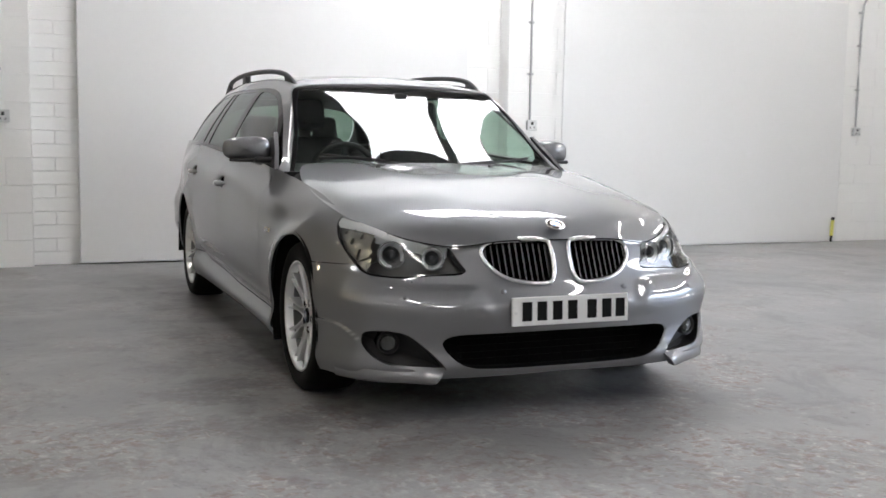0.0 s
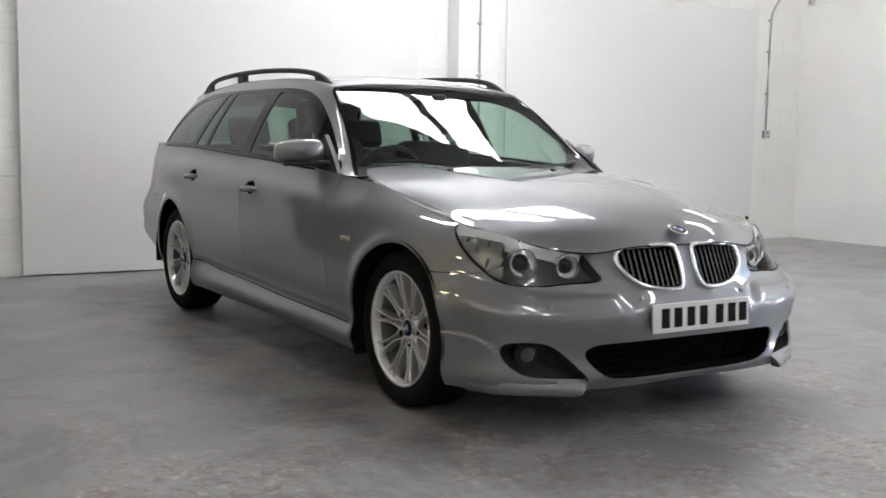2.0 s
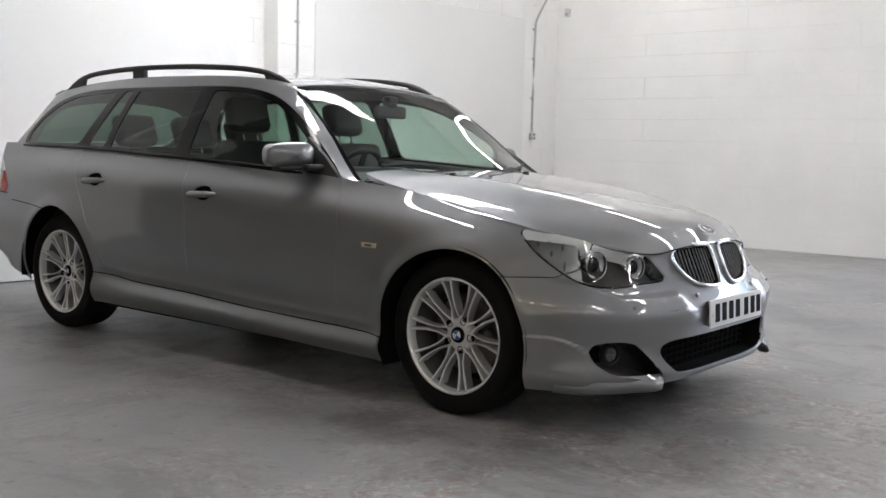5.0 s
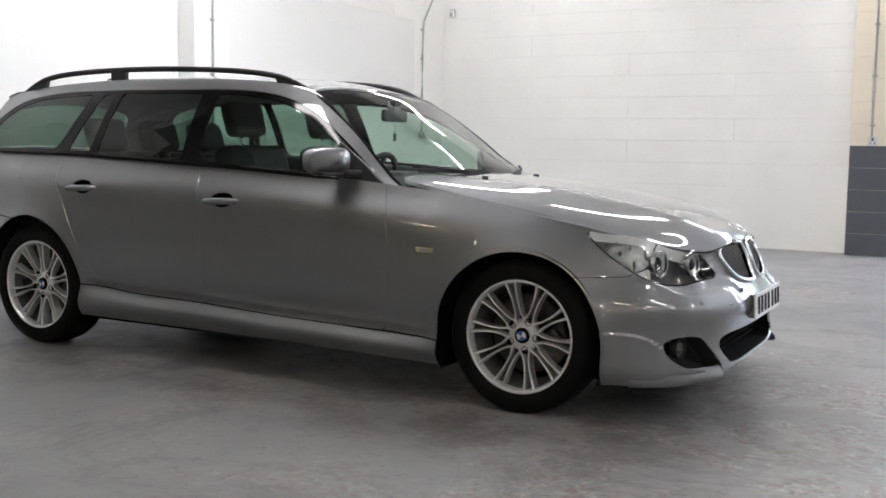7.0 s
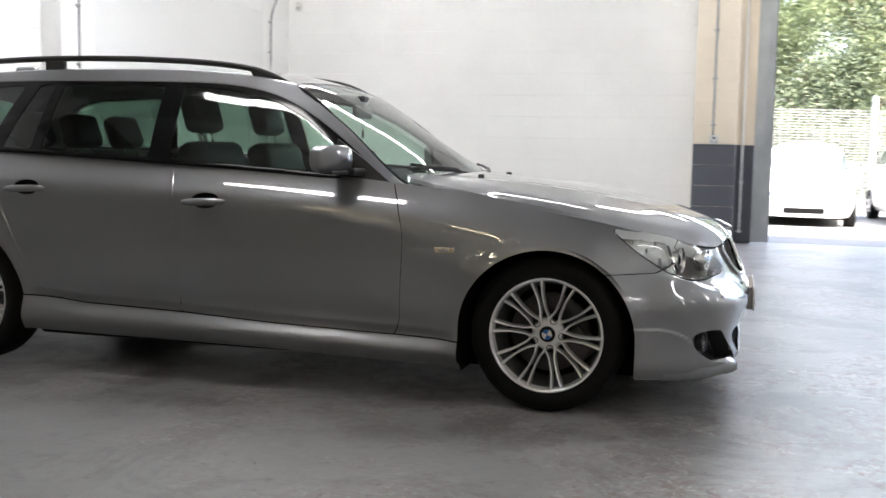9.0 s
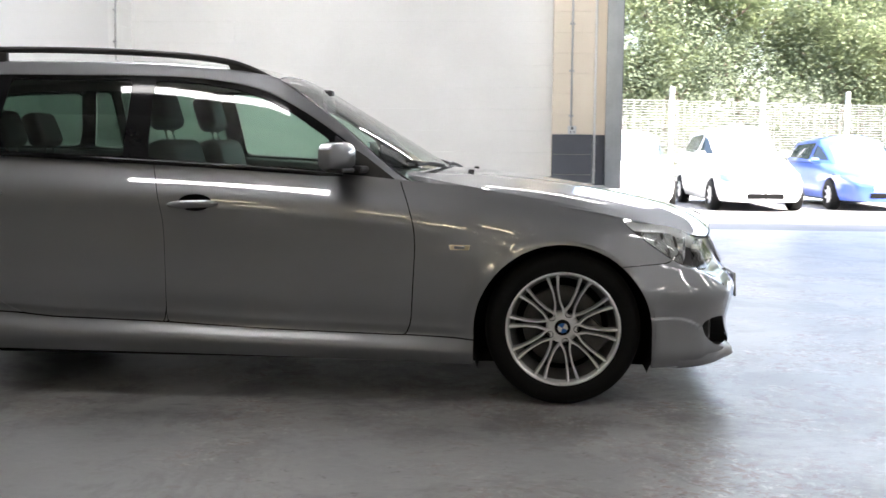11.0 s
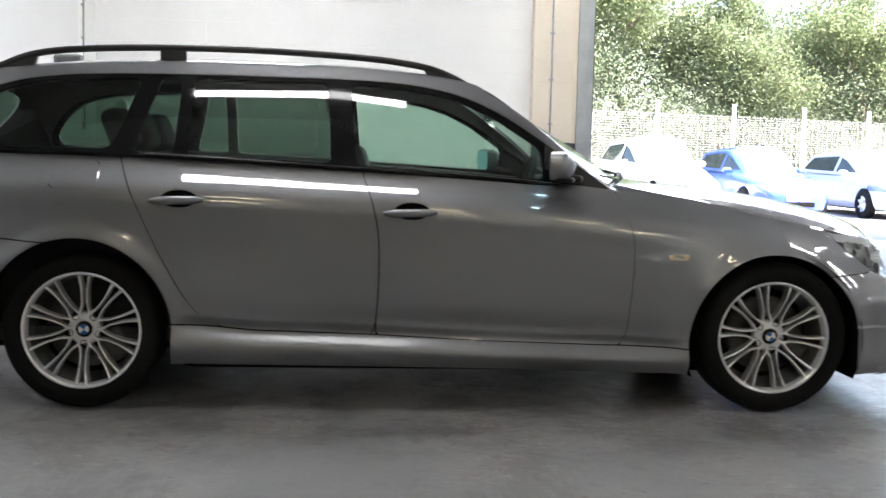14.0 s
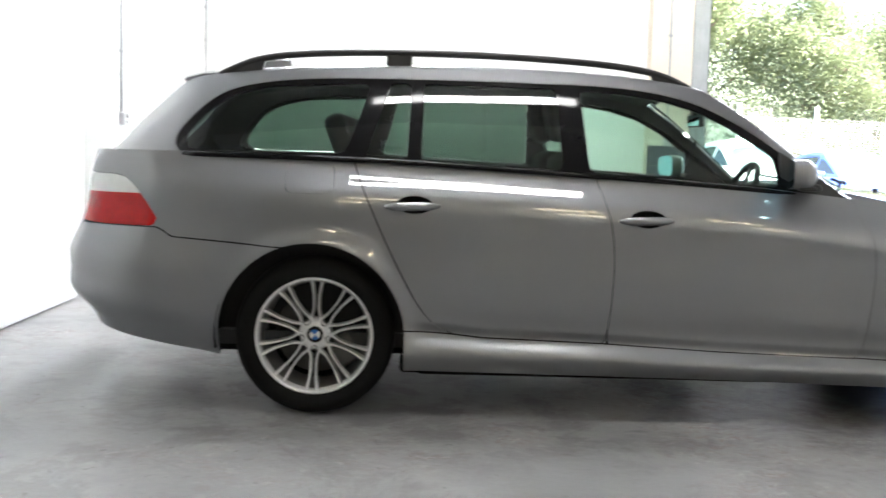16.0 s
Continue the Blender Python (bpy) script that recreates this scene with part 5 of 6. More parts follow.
RB = pose(2.122, 0, .7665, 0, 24, 0)
V, F = lathe([(.031, 0), (.0375, -.003), (.041, -.001), (.041, .004)], 36)
bd = link_mesh("bonnet_badge", [RB @ Vector((x, z, -y)) for x, y, z in V], F, M_CHROME, car, "round blue and white enamel badge")
V, F = lathe([(.022, .001), (.032, .0)], 36)
link_mesh("badge_ring", [RB @ Vector((x, z, -y + .001)) for x, y, z in V], F, M_BLACK, bd)
for q in range(4):
    V = [RB @ Vector((0, 0, .002))] + [RB @ Vector((.022 * math.cos(a), .022 * math.sin(a), .002)) for a in np.linspace(q * math.pi / 2, (q + 1) * math.pi / 2, 8)]
    link_mesh("badge_quarter", V, [(0, i, i + 1) for i in range(1, 8)], M_BLUE if q % 2 else M_WENAMEL, bd, smooth=False)

BROW = rounded([(-.60, .82), (-.640, .752), (-.80, .738), (-1.0, .706), (-1.145, .672), (-1.16, .73), (-1.0, .80)], .01)
# headlamps: dark bowl, two ringed projectors, a bright brow, clear cover
for sg in (-1, 1):
    hl = new("headlamp")
    hl.parent = car
    cov = headlamp_face.offset(-.001).side(sg).put("lamp_cover", M_CLEAR, hl, "clear headlamp cover")
    cov.visible_shadow = False
    headlamp_face.offset(-.075).side(sg).put("lamp_bowl", M_LAMPBLACK, hl, "dark headlamp housing")
    brow = headlamp_face.cut(hz(BROW))[0]
    sink = np.clip(.004 - .3 * hz(HEAD)(brow.V), .004, .012)
    lean = brow.N + np.array([0, 0, .9])
    lean /= np.linalg.norm(lean, axis=1, keepdims=True)
    brow = Shell(brow.V - brow.N * sink[:, None], lean, brow.F)
    brow.side(sg).put("lamp_brow", M_BROW, hl, "bright metal brow strip", .05)
    rim_in = headlamp_face.offset(-.002)
    edge = rim_in.cut(lambda P: hz(HEAD)(P) + .004)[1]
    edge.side(sg).put("lamp_seal", M_BLACK, hl, "", .058)
    for (px, py, pz, r) in ((1.955, .640, .640, .056), (2.055, .505, .632, .047)):
        m = pose(px, sg * py, pz, 0, 0, sg * 14)
        tr = lambda V: [m @ Vector((-y, x, z)) for x, y, z in V]
        V, F = lathe([(r * .90, .03), (r * .93, -.010), (r * .97, -.014), (r * 1.01, -.010), (r * 1.02, .03)], 36)
        link_mesh("lamp_ring", tr(V), F, M_CHROME, hl, "pale ring round the projector")
        V, F = lathe([(0, -.010), (r * .30, -.007), (r * .55, .004), (r * .64, .022)], 32)
        link_mesh("projector", tr(V), F, M_BLACK, hl, "projector lens")
        V, F = lathe([(r * .62, .02), (r * .74, .004), (r * .88, .0)], 32)
        link_mesh("reflector", tr(V), F, M_SATIN, hl, "chrome reflector bowl")
    # bright indicator chamber at the outer corner, and a clear divider
    room = np.array([(-.640, .84), (-.845, .84), (-.875, .50), (-.640, .50)])
    cham = headlamp_face.cut(hz(room))[0].cut(lambda P: hz(HEAD)(P) + .008)[0]
    cham.offset(-.020).side(sg).put("indicator_reflector", M_BULBBOWL, hl, "grey indicator bowl")
    for h in (-.700, -.745, -.790, -.850):
        bar = np.array([(h, .84), (h - .008, .84), (h - .016, .50), (h - .008, .50)])
        headlamp_face.cut(hz(bar))[0].cut(lambda P: hz(HEAD)(P) + .010)[0].offset(-.014).side(sg).put("lamp_divider", M_LAMPBLACK, hl, "", .012)

# tail lamps, side repeaters, washers, wipers
for sg in (-1, 1):
    red, white = tail_lens.cut(lambda P: P[:, 2] - .886)
    tl = red.offset(.001).side(sg).put("tail_lamp", M_RED, car, "red tail lamp lens", .03)
    white.offset(.001).side(sg).put("reversing_lens", M_LENS, tl, "white upper lens", .03)
    rp = new("side_repeater")
    rp.parent = car
    rp.matrix_basis = pose(1.009, sg * .917, .665)
    bm = bmesh.new()
    box(bm, -.042, .042, -.004, .004, -.011, .011, bevel=.004)
    for v in bm.verts:
        v.co.x += .25 * v.co.z * (1 if v.co.x > 0 else -1)
    part("repeater_lens", bm, M_AMBER, rp, "clear amber side repeater")
    bm = bmesh.new()
    box(bm, -.022, .022, sg * .002, sg * .0055, -.006, .006, bevel=.001, seg=1)
    part("repeater_badge", bm, M_CHROME, rp)
    wn = new("washer_nozzle")
    wn.parent = car
    wn.matrix_basis = pose(1.03, sg * .30 - .08, .966)
    boxed("nozzle", (-.014, .014, -.010, .010, -.006, .008), M_MATT, wn, bevel=.004)

cow = bmesh.new()
vs = []
for y in np.linspace(-.72, .72, 40):
    xb = .985 - .46 * (abs(y) / .72) ** 2.2 * .62
    z0 = float(cubic(CROWN, np.array([xb]))[0][0] - (.055) * (abs(y) / .78) ** 2.4)
    vs.append([cow.verts.new((xb + .03, y, z0 - .028)), cow.verts.new((xb - .01, y, z0 - .012)), cow.verts.new((xb - .05, y, z0 + .006))])
for a, b in zip(vs, vs[1:]):
    for k in range(2):
        cow.faces.new((a[k], a[k + 1], b[k + 1], b[k]))
part("cowl_panel", cow, M_MATT, car, "black cowl under the windscreen", smooth=True)


def ws_z(x, y):
    c, r = pw(CORNER, np.array([x]))[0], pw(RIDGE, np.array([x]))[0][0]
    return r - (r - c[1]) * min(1, abs(y) / c[0]) ** 2.3


for y0, y1 in ((-.02, .56), (-.58, -.06)):
    wp = new("wiper")
    wp.parent = car
    path = []
    for t in np.linspace(0, 1, 14):
        y = y0 + (y1 - y0) * t
        x = .935 - .30 * (abs(y) / .72) ** 2.2 + .012 * t
        path.append((x, y, ws_z(x, y) + .010))
    V, F = tube(path, .007, 6)
    link_mesh("wiper_blade", V, F, M_MATT, wp, "black wiper blade")
    arm = [(path[0][0] + .05, path[0][1] - .03, path[0][2] - .018), (path[3][0] + .02, path[3][1], path[3][2] + .004), (path[7][0], path[7][1], path[7][2] + .007)]
    V, F = tube(chaikin(arm, 2, closed=False), .0085, 6)
    link_mesh("wiper_arm", V, F, M_MATT, wp)


# ---- yard: parked cars, fence, trees ----
def parked_car(label, mat, m, L=4.0, W=1.72, Hh=1.5, hood=.32, tail=False):
    """A parked hatchback: body, glass band, bumper slot, lamps and four wheels; nose at +x."""
    c = thing("parked_car", label, "car", group="cars parked in the yard", at=m)
    xs = np.concatenate([np.linspace(0, .03, 14), np.linspace(.04, .96, 58), np.linspace(.97, 1, 10)])
    top_keys = [(0, .42), (.015, .58), (.06, .71), (.16, .81), (hood, .60 * Hh), (hood + .06, .615 * Hh), (.9, .63 * Hh), (.97, .58 * Hh), (1, .45)]
    wk = [(0, .02), (.004, .42), (.015, .64), (.05, .80), (.12, .95), (.5, 1.0), (.9, .97), (.985, .82), (.997, .5), (1, .02)]
    zt, wd = pw(top_keys, xs)[:, 0], pw(wk, xs)[:, 0] * W / 2
    G = []
    for x, z, w in zip(xs, zt, wd):
        sec = bspline(np.array([(w * .90, .20), (w * .99, .32), (w, .5), (w * .985, .62 * z + .15), (w * .93, z - .05), (w * .80, z), (w * .4, z + .015), (0, z + .02)]), 44)
        G.append([(L / 2 - L * x, y, zz) for y, zz in sec])
    s = Shell.grid(np.array(G))
    if s.N[40 * 44 + 42][2] < 0:
        s = Shell(s.V, -s.N, [f[::-1] for f in s.F])
    ax1, ax2 = L / 2 - .19 * L, -L / 2 + .17 * L
    for ax in (ax1, ax2):
        _, s = s.cut(lambda P: arch(P, ax, .30, .34))
    boxed("bumper_slot", (L / 2 - .06, L / 2 + .004, -.34, .34, .26, .355), M_UNDER, c, "dark lower grille", bevel=.008, seg=1)
    lampf, s = s.cut(lambda P: np.where(P[:, 0] > L * .33, inside(np.array([(.45, .55), (.95, .59), (.95, .73), (.62, .69)]), P[:, [1, 2]]), 1.0))
    for sg in (-1, 1):
        lampf.offset(-.004).side(sg).put("headlamp", M_SKYGLASS, c, "clear headlamp")
    if tail:
        lampr, s = s.cut(lambda P: np.where(P[:, 0] < -L * .43, inside(np.array([(.55, .60), (.95, .60), (.95, .92), (.62, .90)]), P[:, [1, 2]]), 1.0))
        for sg in (-1, 1):
            lampr.side(sg).put("tail_lamp", M_RED, c, "red tail lamp")
    s.both().put("body", mat, c, "", .02)
    hx = L / 2 - L * (hood - .03)
    B = [(hx, .70 * W / 2, .56 * Hh), (hx - .5, .88 * W / 2, .59 * Hh), (0, .92 * W / 2, .61 * Hh), (-L * .38, .88 * W / 2, .62 * Hh), (-L * .47, .7 * W / 2, .61 * Hh)]
    C = [(hx, .68 * W / 2, .56 * Hh), (hx - .80, .70 * W / 2, .89 * Hh), (0, .70 * W / 2, .92 * Hh), (-L * .36, .66 * W / 2, .88 * Hh), (-L * .47, .6 * W / 2, .70 * Hh)]
    Rr = [(hx, .60 * Hh), (hx - .45, .86 * Hh), (hx - .85, .965 * Hh), (0, Hh), (-L * .36, .965 * Hh), (-L * .47, .71 * Hh)]
    xs = np.linspace(hx, -L * .47, 50)
    b, cc, r = pw(B, xs), pw(C, xs), pw(Rr, xs)[:, 0]
    G = []
    for i, x in enumerate(xs):
        pts = [(b[i][0] + (cc[i][0] - b[i][0]) * t, b[i][1] + (cc[i][1] - b[i][1]) * t) for t in (0, .3, .6, .9, 1)]
        pts += [(cc[i][0] * t, r[i] - (r[i] - cc[i][1]) * t ** 2) for t in (.9, .7, .35, 0)]
        G.append([(x, y, z) for y, z in bspline(np.array(pts), 24)])
    h = Shell.grid(np.array(G))
    if h.N[25 * 24 + 22][2] < 0:
        h = Shell(h.V, -h.N, [f[::-1] for f in h.F])
    dlo = np.array([(hx - .26, .645 * Hh), (hx - .70, .82 * Hh), (hx - .95, .875 * Hh), (0, .89 * Hh), (-L * .33, .85 * Hh), (-L * .41, .67 * Hh)])
    gl, h = h.cut(lambda P: np.where(P[:, 1] > .45 * W / 2, xz(dlo)(P), 1.0))
    wsp = np.array([(hx - .02, -.2), (hx - .02, .60 * W / 2), (hx - .62, .58 * W / 2), (hx - .66, -.2)])
    ws, h = h.cut(xy(wsp))
    for sg in (-1, 1):
        g2, tr2 = gl.cut(lambda P: np.where(np.abs(P[:, 0] + .02 * L) > .04, -1.0, 1.0))
        g2.offset(-.004).side(sg).put("side_window", M_TINT, c, "dark side window")
        tr2.side(sg).put("door_pillar", mat, c)
    ws.both().put("windscreen", M_SKYGLASS, c, "windscreen reflecting the sky")
    h.both().put("roof", mat, c)
    for x in (ax1, ax2):
        for sg in (-1, 1):
            V, F = lathe([(.17, -.09), (.20, -.10), (.28, -.10), (.30, -.08), (.30, .08), (.28, .10), (.17, .09)], 28, close=True)
            V = [(vx + x, vy + sg * (W / 2 - .10), vz + .30) for vx, vy, vz in V]
            ty = link_mesh("tyre", V, F, M_RUBBER, c)
            V, F = lathe([(0, .045), (.05, .05), (.15, .065), (.185, .04), (.205, .012), (.212, .010), (.212, .03)], 28)
            link_mesh("rim", [(vx + x, sg * (W / 2 - vy), vz + .30) for vx, vy, vz in V], F, M_ALLOY, ty, "pale alloy rim")
            V, F = [], []
            for k in range(7):
                a = 2 * math.pi * k / 7
                n = len(V)
                for rr, da in ((.03, -.5), (.03, .5), (.19, .11), (.19, -.11)):
                    for yy in (0, .02):
                        V.append((x + rr * math.cos(a + da), sg * (W / 2 - .012 - yy), .30 + rr * math.sin(a + da)))
                F += [(n, n + 2, n + 4, n + 6), (n, n + 1, n + 3, n + 2), (n + 2, n + 3, n + 5, n + 4), (n + 6, n + 7, n + 1, n)]
            link_mesh("wheel_spokes", V, F, M_ALLOY, ty, smooth=False)
    for sg in (-1, 1):
        boxed("door_mirror", (hx - .55, hx - .42, sg * (W / 2 - .03) - .10, sg * (W / 2 - .03) + .10, .61 * Hh, .68 * Hh), mat, c, bevel=.045, seg=3)
    boxed("underbody", (-L * .38, L * .36, -W * .38, W * .38, .16, .34), M_UNDER, c)
    boxed("number_plate", (L / 2 - .03, L / 2 + .004, -.26, .26, .38, .48), M_PLATE, c)
    return c


M_TINT = surface("car_window", (0.03, 0.04, 0.045), 0.06, vary=0.05, bump=0.0, spec=0.35)
M_SKYGLASS = surface("windscreen_in_the_sun", (0.10, 0.12, 0.125), 0.12, vary=0.05, bump=0.0, spec=1.0, coat=1.0)
M_SKYGLASS.node_tree.nodes["Principled BSDF"].inputs["Coat IOR"].default_value = 2.0
M_CARWHITE = surface("white_car_paint", (0.80, 0.80, 0.80), 0.3, vary=0.02, bump=0.0, coat=1.0)
M_CARBLUE = surface("blue_car_paint", (0.035, 0.085, 0.38), 0.3, vary=0.03, bump=0.0, coat=1.0)
M_CARPALE = surface("pale_silver_car_paint", (0.55, 0.60, 0.68), 0.3, metal=0.3, vary=0.02, bump=0.0, coat=1.0)
M_CARSLATE = surface("slate_blue_car_paint", (0.14, 0.15, 0.25), 0.3, metal=0.3, vary=0.02, bump=0.0, coat=1.0)
parked_car("white hatchback parked nose towards the workshop", M_CARWHITE, pose(3.35, 15.85, YARD, 0, 0, -93), 3.95, 1.74, 1.54)
parked_car("tall white hatchback parked facing the workshop", M_CARWHITE, pose(5.66, 16.5, YARD, 0, 0, -86), 4.1, 1.74, 1.66)
parked_car("bright blue hatchback parked in the yard", M_CARBLUE, pose(8.10, 17.2, YARD, 0, 0, -86), 4.1, 1.76, 1.48)
parked_car("pale silver-blue saloon parked at the end of the row", M_CARPALE, pose(10.85, 17.6, YARD, 0, 0, -87), 4.3, 1.77, 1.46)
parked_car("slate blue hatchback with red tail lamps turned away from the door", M_CARSLATE, pose(1.80, 16.7, YARD, 0, 0, 91), 4.0, 1.7, 1.48, tail=True)

M_FENCE = surface("white_powder_coated_steel", (0.66, 0.67, 0.68), 0.5, vary=0.05)
fence = thing("mesh_fence", "white steel mesh fence on square posts", "fence", at=pose(5.55, 25.2, YARD, 0, 0, 24))
SP = 3.10
for k in range(-4, 9):
    boxed("post", (k * SP - .05, k * SP + .05, -.05, .05, 0, 2.88), M_FENCE, fence, bevel=.01, seg=1)
for k in range(-4, 8):
    bm = bmesh.new()
    for z in np.arange(.08, 2.52, .075):
        box(bm, k * SP + .06, (k + 1) * SP - .06, -.004, .004, z - .0024, z + .0024)
    for x in np.arange(.2, SP - .1, .24):
        box(bm, k * SP + x - .0015, k * SP + x + .0015, .004, .009, .05, 2.52)
    part("mesh_panel", bm, M_FENCE, fence)

M_LEAF = surface("sunlit_leaves", (0.125, 0.158, 0.082), 0.75, spec=0.12, vary=0.16, scale=0.7, fine=5, bump=0.0, tint=(0.185, 0.215, 0.122))
_nt = M_LEAF.node_tree
_tl, _mx = _nt.nodes.new("ShaderNodeBsdfTranslucent"), _nt.nodes.new("ShaderNodeMixShader")
_b = _nt.nodes["Principled BSDF"]
_nt.links.new(_b.inputs["Base Color"].links[0].from_socket, _tl.inputs[0])
_mx.inputs[0].default_value = 0.80
_nt.links.new(_b.outputs[0], _mx.inputs[1])
_nt.links.new(_tl.outputs[0], _mx.inputs[2])
_nt.links.new(_mx.outputs[0], _nt.nodes["Material Output"].inputs[0])
# leaf green deepened for the shade that the trees cast on the shrubs
M_SHRUB = surface("shade_toned_shrub_leaves", (0.060, 0.078, 0.048), 0.75, spec=0.12, vary=0.3, scale=0.7, fine=5, bump=0.0, tint=(0.10, 0.12, 0.075))
M_BARK = surface("bark", (0.13, 0.10, 0.075), 0.85, vary=0.3, scale=4, fine=40, bump=0.4)


def tree_meshes(seed, h, spread):
    rng = random.Random(seed)
    V, F = [], []
    tips = []

    def limb(p, d, length, r, depth):
        n = 5
        path, rad = [p], [r]
        q = p.copy()
        for i in range(n):
            d = (d + Vector((rng.uniform(-.18, .18), rng.uniform(-.18, .18), rng.uniform(-.04, .14)))).normalized()
            q = q + d * length / n
            path.append(q.copy())
            rad.append(r * (1 - .6 * (i + 1) / n))
        v, f = tube(path, rad, 6 if depth else 8)
        o = len(V)
        V.extend(v)
        F.extend([tuple(i + o for i in g) for g in f])
        if depth >= 2:
            tips.extend(path[2:])
            return
        for i in range(4 if depth else 7):
            k = rng.randint(2, n)
            a = rng.uniform(0, 2 * math.pi)
            e = (d * .5 + Vector((math.cos(a), math.sin(a), rng.uniform(-.1, .6))) * spread).normalized()
            limb(path[k], e, length * rng.uniform(.45, .7), rad[k] * .6, depth + 1)

    limb(Vector((0, 0, 0)), Vector((0, 0, 1)), h * .55, h * .022, 0)
    LV, LF = [], []
    for tip in tips:
        for _ in range(3):
            c = tip + Vector((rng.gauss(0, .30), rng.gauss(0, .30), rng.gauss(0, .26))) * (h / 9)
            for _ in range(74):
                p = c + Vector((rng.gauss(0, .26), rng.gauss(0, .26), rng.gauss(0, .22))) * (h / 9)
                a = Vector((rng.gauss(0, 1), rng.gauss(0, 1), rng.gauss(0, .7))).normalized()
                b = a.cross(Vector((rng.gauss(0, 1), rng.gauss(0, 1), rng.gauss(0, 1)))).normalized()
                s = rng.uniform(.042, .088) * h / 9
                o = len(LV)
                LV += [p - a * s, p + b * s * .45, p + a * s, p - b * s * .45]
                LF.append((o, o + 1, o + 2, o + 3))
    return (V, F), (LV, LF)


protos = [tree_meshes(s, h, sp) for s, h, sp in ((3, 9.5, 1.0), (8, 8.0, 1.15), (14, 10.5, .95))]
made = {}
spots = [(-3, 33, 0), (2, 34, 1), (6.5, 33.5, 2), (10, 36, 0), (14, 35, 1), (17.5, 37.5, 2), (22, 38, 0), (26, 41, 1), (0, 39, 2), (8, 41, 1), (15, 42, 0), (21, 44, 2), (30, 44, 2), (34, 42, 0), (4, 30, 1), (12.5, 32.5, 1), (19, 35, 1)]
rng = random.Random(5)
for i, (x, y, k) in enumerate(spots):
    t = thing("tree", "broad leafy tree in full sun behind the fence", "tree", group="trees behind the fence",
              at=pose(x, y, YARD - .04, 0, 0, rng.uniform(0, 360)) @ Matrix.Diagonal((1, 1, rng.uniform(.9, 1.15), 1)))
    (V, F), (LV, LF) = protos[k]
    if k not in made:
        a = link_mesh("trunk", V, F, M_BARK, t)
        b = link_mesh("crown", LV, LF, M_LEAF, t, smooth=False)
        made[k] = (a.data, b.data)
    else:
        for nm, d in zip(("trunk", "crown"), made[k]):
            o = new(nm, d)
            o.parent = t
LV, LF = [], []
for i in range(150000):
    u = rng.uniform(-16, 32)
    w = 1.6 + abs(rng.gauss(0, 2.4))
    p = Vector((5.55 + u * .914 - w * .407, 25.2 + u * .407 + w * .914, rng.uniform(0, 1) * (2.2 + .9 * w + 1.0 * math.sin(u * .9) + .6 * math.sin(u * 2.3 + w))))
    a = Vector((rng.gauss(0, 1), rng.gauss(0, 1), rng.gauss(0, .7))).normalized()
    b = a.cross(Vector((rng.gauss(0, 1), rng.gauss(0, 1), 1))).normalized()
    s = rng.uniform(.04, .085)
    o = len(LV)
    LV += [p - a * s, p + b * s * .5, p + a * s, p - b * s * .5]
    LF.append((o, o + 1, o + 2, o + 3))
tagged(link_mesh("hedge", LV, LF, M_SHRUB, smooth=False), "overgrown leafy shrubs along the fence", "shrubs", kind="stuff")


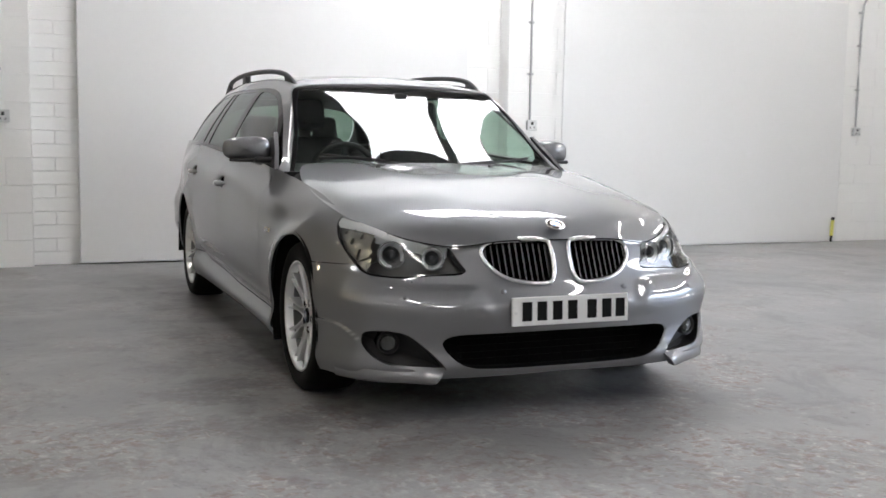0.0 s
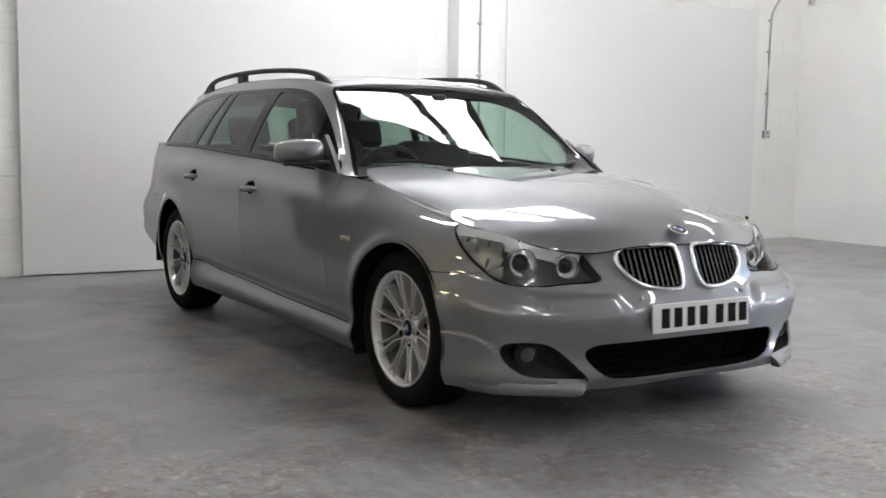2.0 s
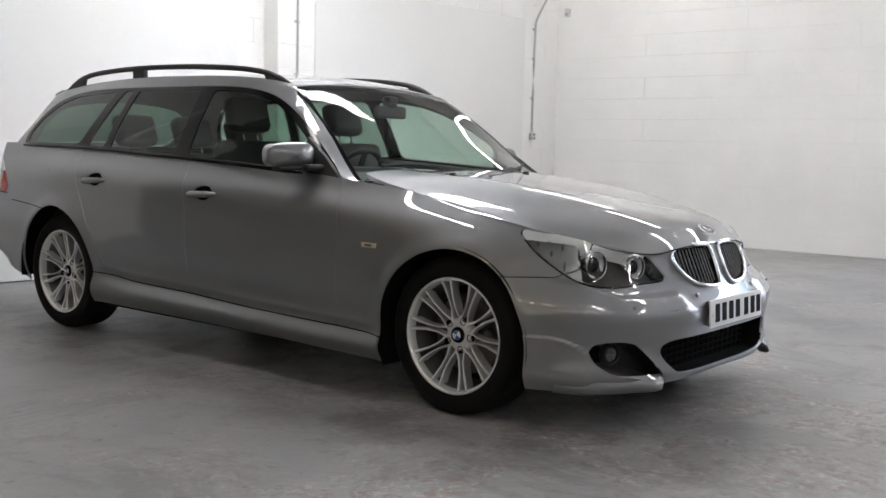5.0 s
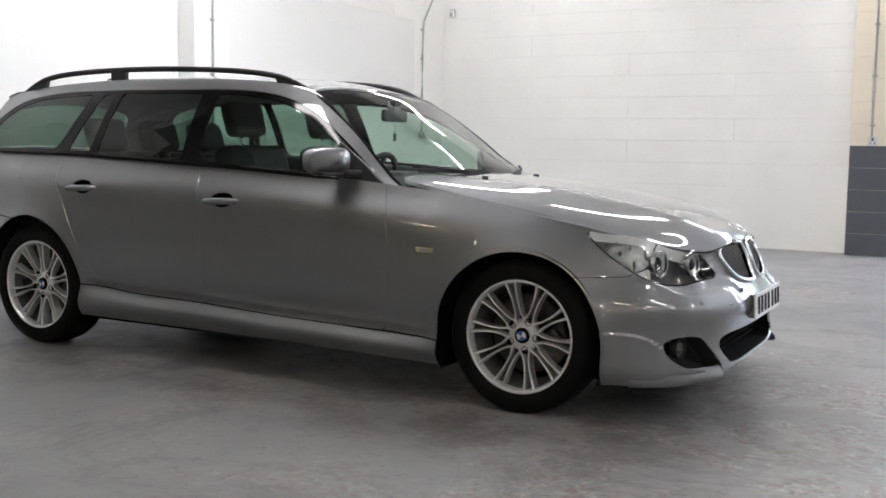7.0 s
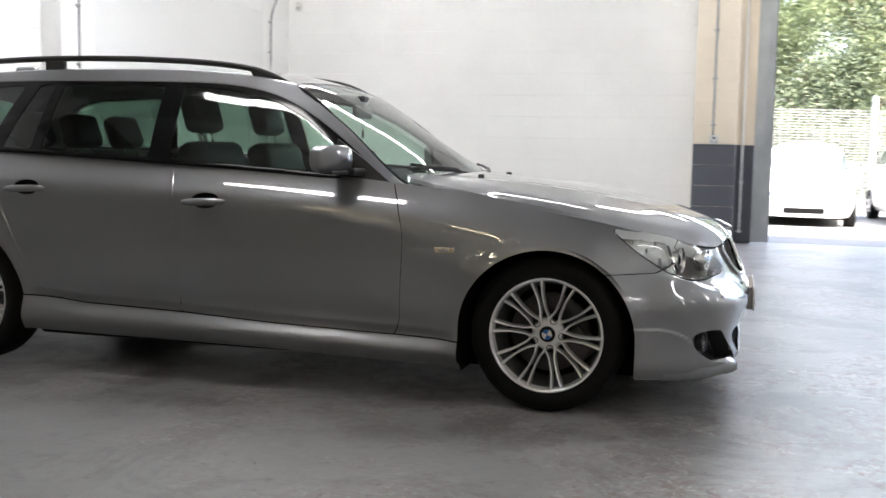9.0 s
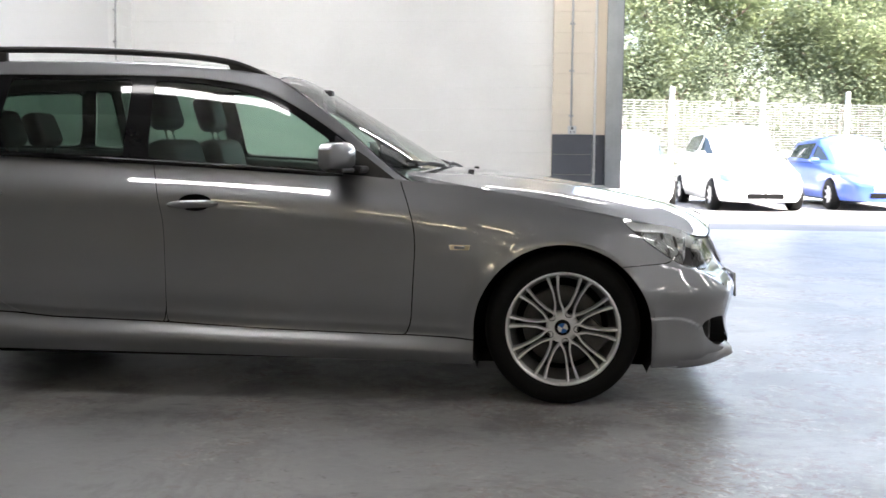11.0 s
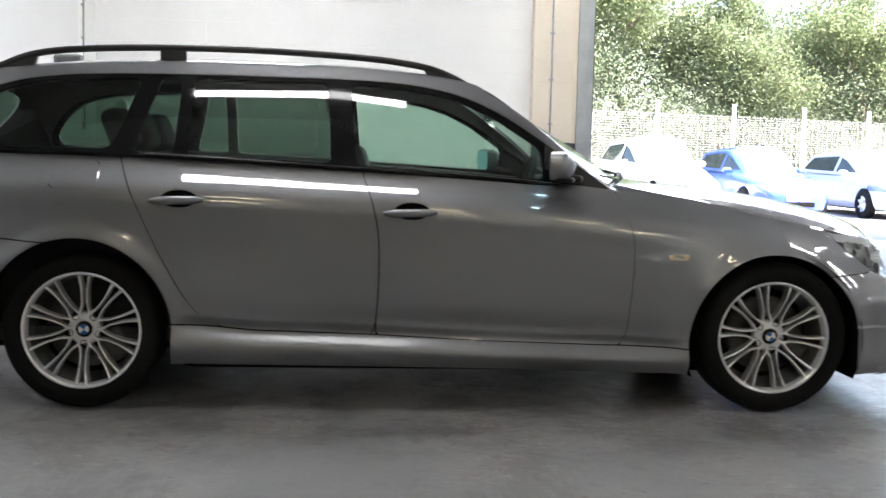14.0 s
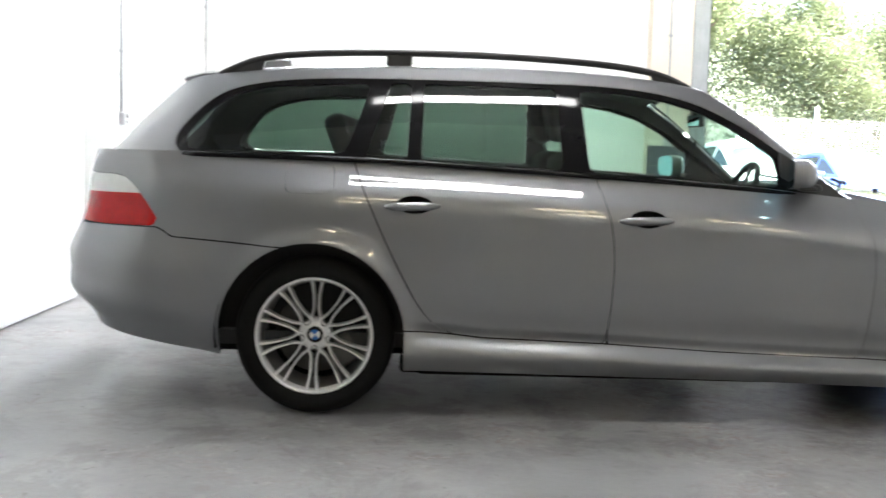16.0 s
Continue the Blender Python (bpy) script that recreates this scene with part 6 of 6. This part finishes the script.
# ---- blocks and bricks of the walls, last ----
def courses(host, mat, origin, along, out, length, height, bw, bh, z0=0.0, depth=.0035, skip=None, dado=None):
    """Painted blocks laid in half bond, each an object of its own on shared meshes."""
    made = {}
    along, out = Vector(along), Vector(out)
    rows = int(height / bh)
    count = 0
    j = .0008
    for r in range(rows):
        x = -bw * (.5 if r % 2 else 0.0)
        while x < length - .02:
            a, b = max(x, 0), min(x + bw, length)
            x += bw
            if b - a < .03 or (skip and skip(a, b, z0 + r * bh)):
                continue
            w = round(b - a, 3)
            mt = dado[1] if dado and z0 + r * bh < dado[0] - .01 else mat
            key = (w, mt.name)
            if key not in made:
                e = .002
                P = [(j, 0, j), (w - j, 0, j), (w - j, 0, bh - j), (j, 0, bh - j), (j + e, depth, j + e), (w - j - e, depth, j + e), (w - j - e, depth, bh - j - e), (j + e, depth, bh - j - e)]
                me = bpy.data.meshes.new("block")
                me.from_pydata([along * p[0] + out * p[1] + Vector((0, 0, p[2])) for p in P], [], [(4, 5, 6, 7), (0, 1, 5, 4), (1, 2, 6, 5), (2, 3, 7, 6), (3, 0, 4, 7)])
                bmx = bmesh.new()
                bmx.from_mesh(me)
                bmesh.ops.recalc_face_normals(bmx, faces=bmx.faces)
                c = sum((f.normal for f in bmx.faces), Vector())
                if c.dot(out) < 0:
                    bmesh.ops.reverse_faces(bmx, faces=bmx.faces)
                bmx.to_mesh(me)
                bmx.free()
                me.materials.append(mt)
                made[key] = me
            ob = new("block", made[key])
            ob.location = Vector(origin) + along * a + Vector((0, 0, z0 + r * bh)) + out * random.uniform(-.0012, .0003)
            ob.parent = host
            count += 1
    return count


courses(wall_end, M_WHITE, (WX, WY, 0), (1, 0, 0), (0, -1, 0), 1.63 - WX, CEIL, 2.6, .262, z0=-.069, depth=.0034)
courses(wall_pillar, M_CREAM, (1.63, PY + .008, 0), (1, 0, 0), (0, -1, 0), .477, CEIL, 1.1, .24, depth=.0045, dado=(1.2, M_DADO))
courses(wall_pillar, M_CREAM, (RX, PY + .008, 0), (0, 1, 0), (1, 0, 0), .79, CEIL, 1.1, .24, depth=.0045, dado=(1.2, M_DADO))
courses(wall_rear_left, M_WHITE, (WL, -1.848, 0), (0, 1, 0), (1, 0, 0), .36, 3.2, .36, .1118, depth=.009)
courses(wall_rear_left, M_WHITE, (WL, 2.045, 0), (0, 1, 0), (1, 0, 0), .355, CEIL, .45, .2235, depth=.0035)
courses(wall_rear, M_WHITE, (WX, 2.875, 0), (0, 1, 0), (1, 0, 0), .30, CEIL, .45, .2235, depth=.0035)
courses(wall_rear, M_WHITE, (WX, 6.845, 0), (0, 1, 0), (1, 0, 0), .770, CEIL, .45, .2235, depth=.0035)
courses(wall_rear, M_WHITE, (WX, 3.18, 2.72), (0, 1, 0), (1, 0, 0), 3.66, CEIL - 2.72, .45, .2235, depth=.0035)
courses(pier, M_WHITE, (WB, -2.72, 0), (0, 1, 0), (1, 0, 0), .869, 3.6, .45, .2235, depth=.0045)
courses(pier2, M_WHITE, (WP, 2.405, 0), (0, 1, 0), (1, 0, 0), .465, CEIL, .465, .2235, depth=.0035)
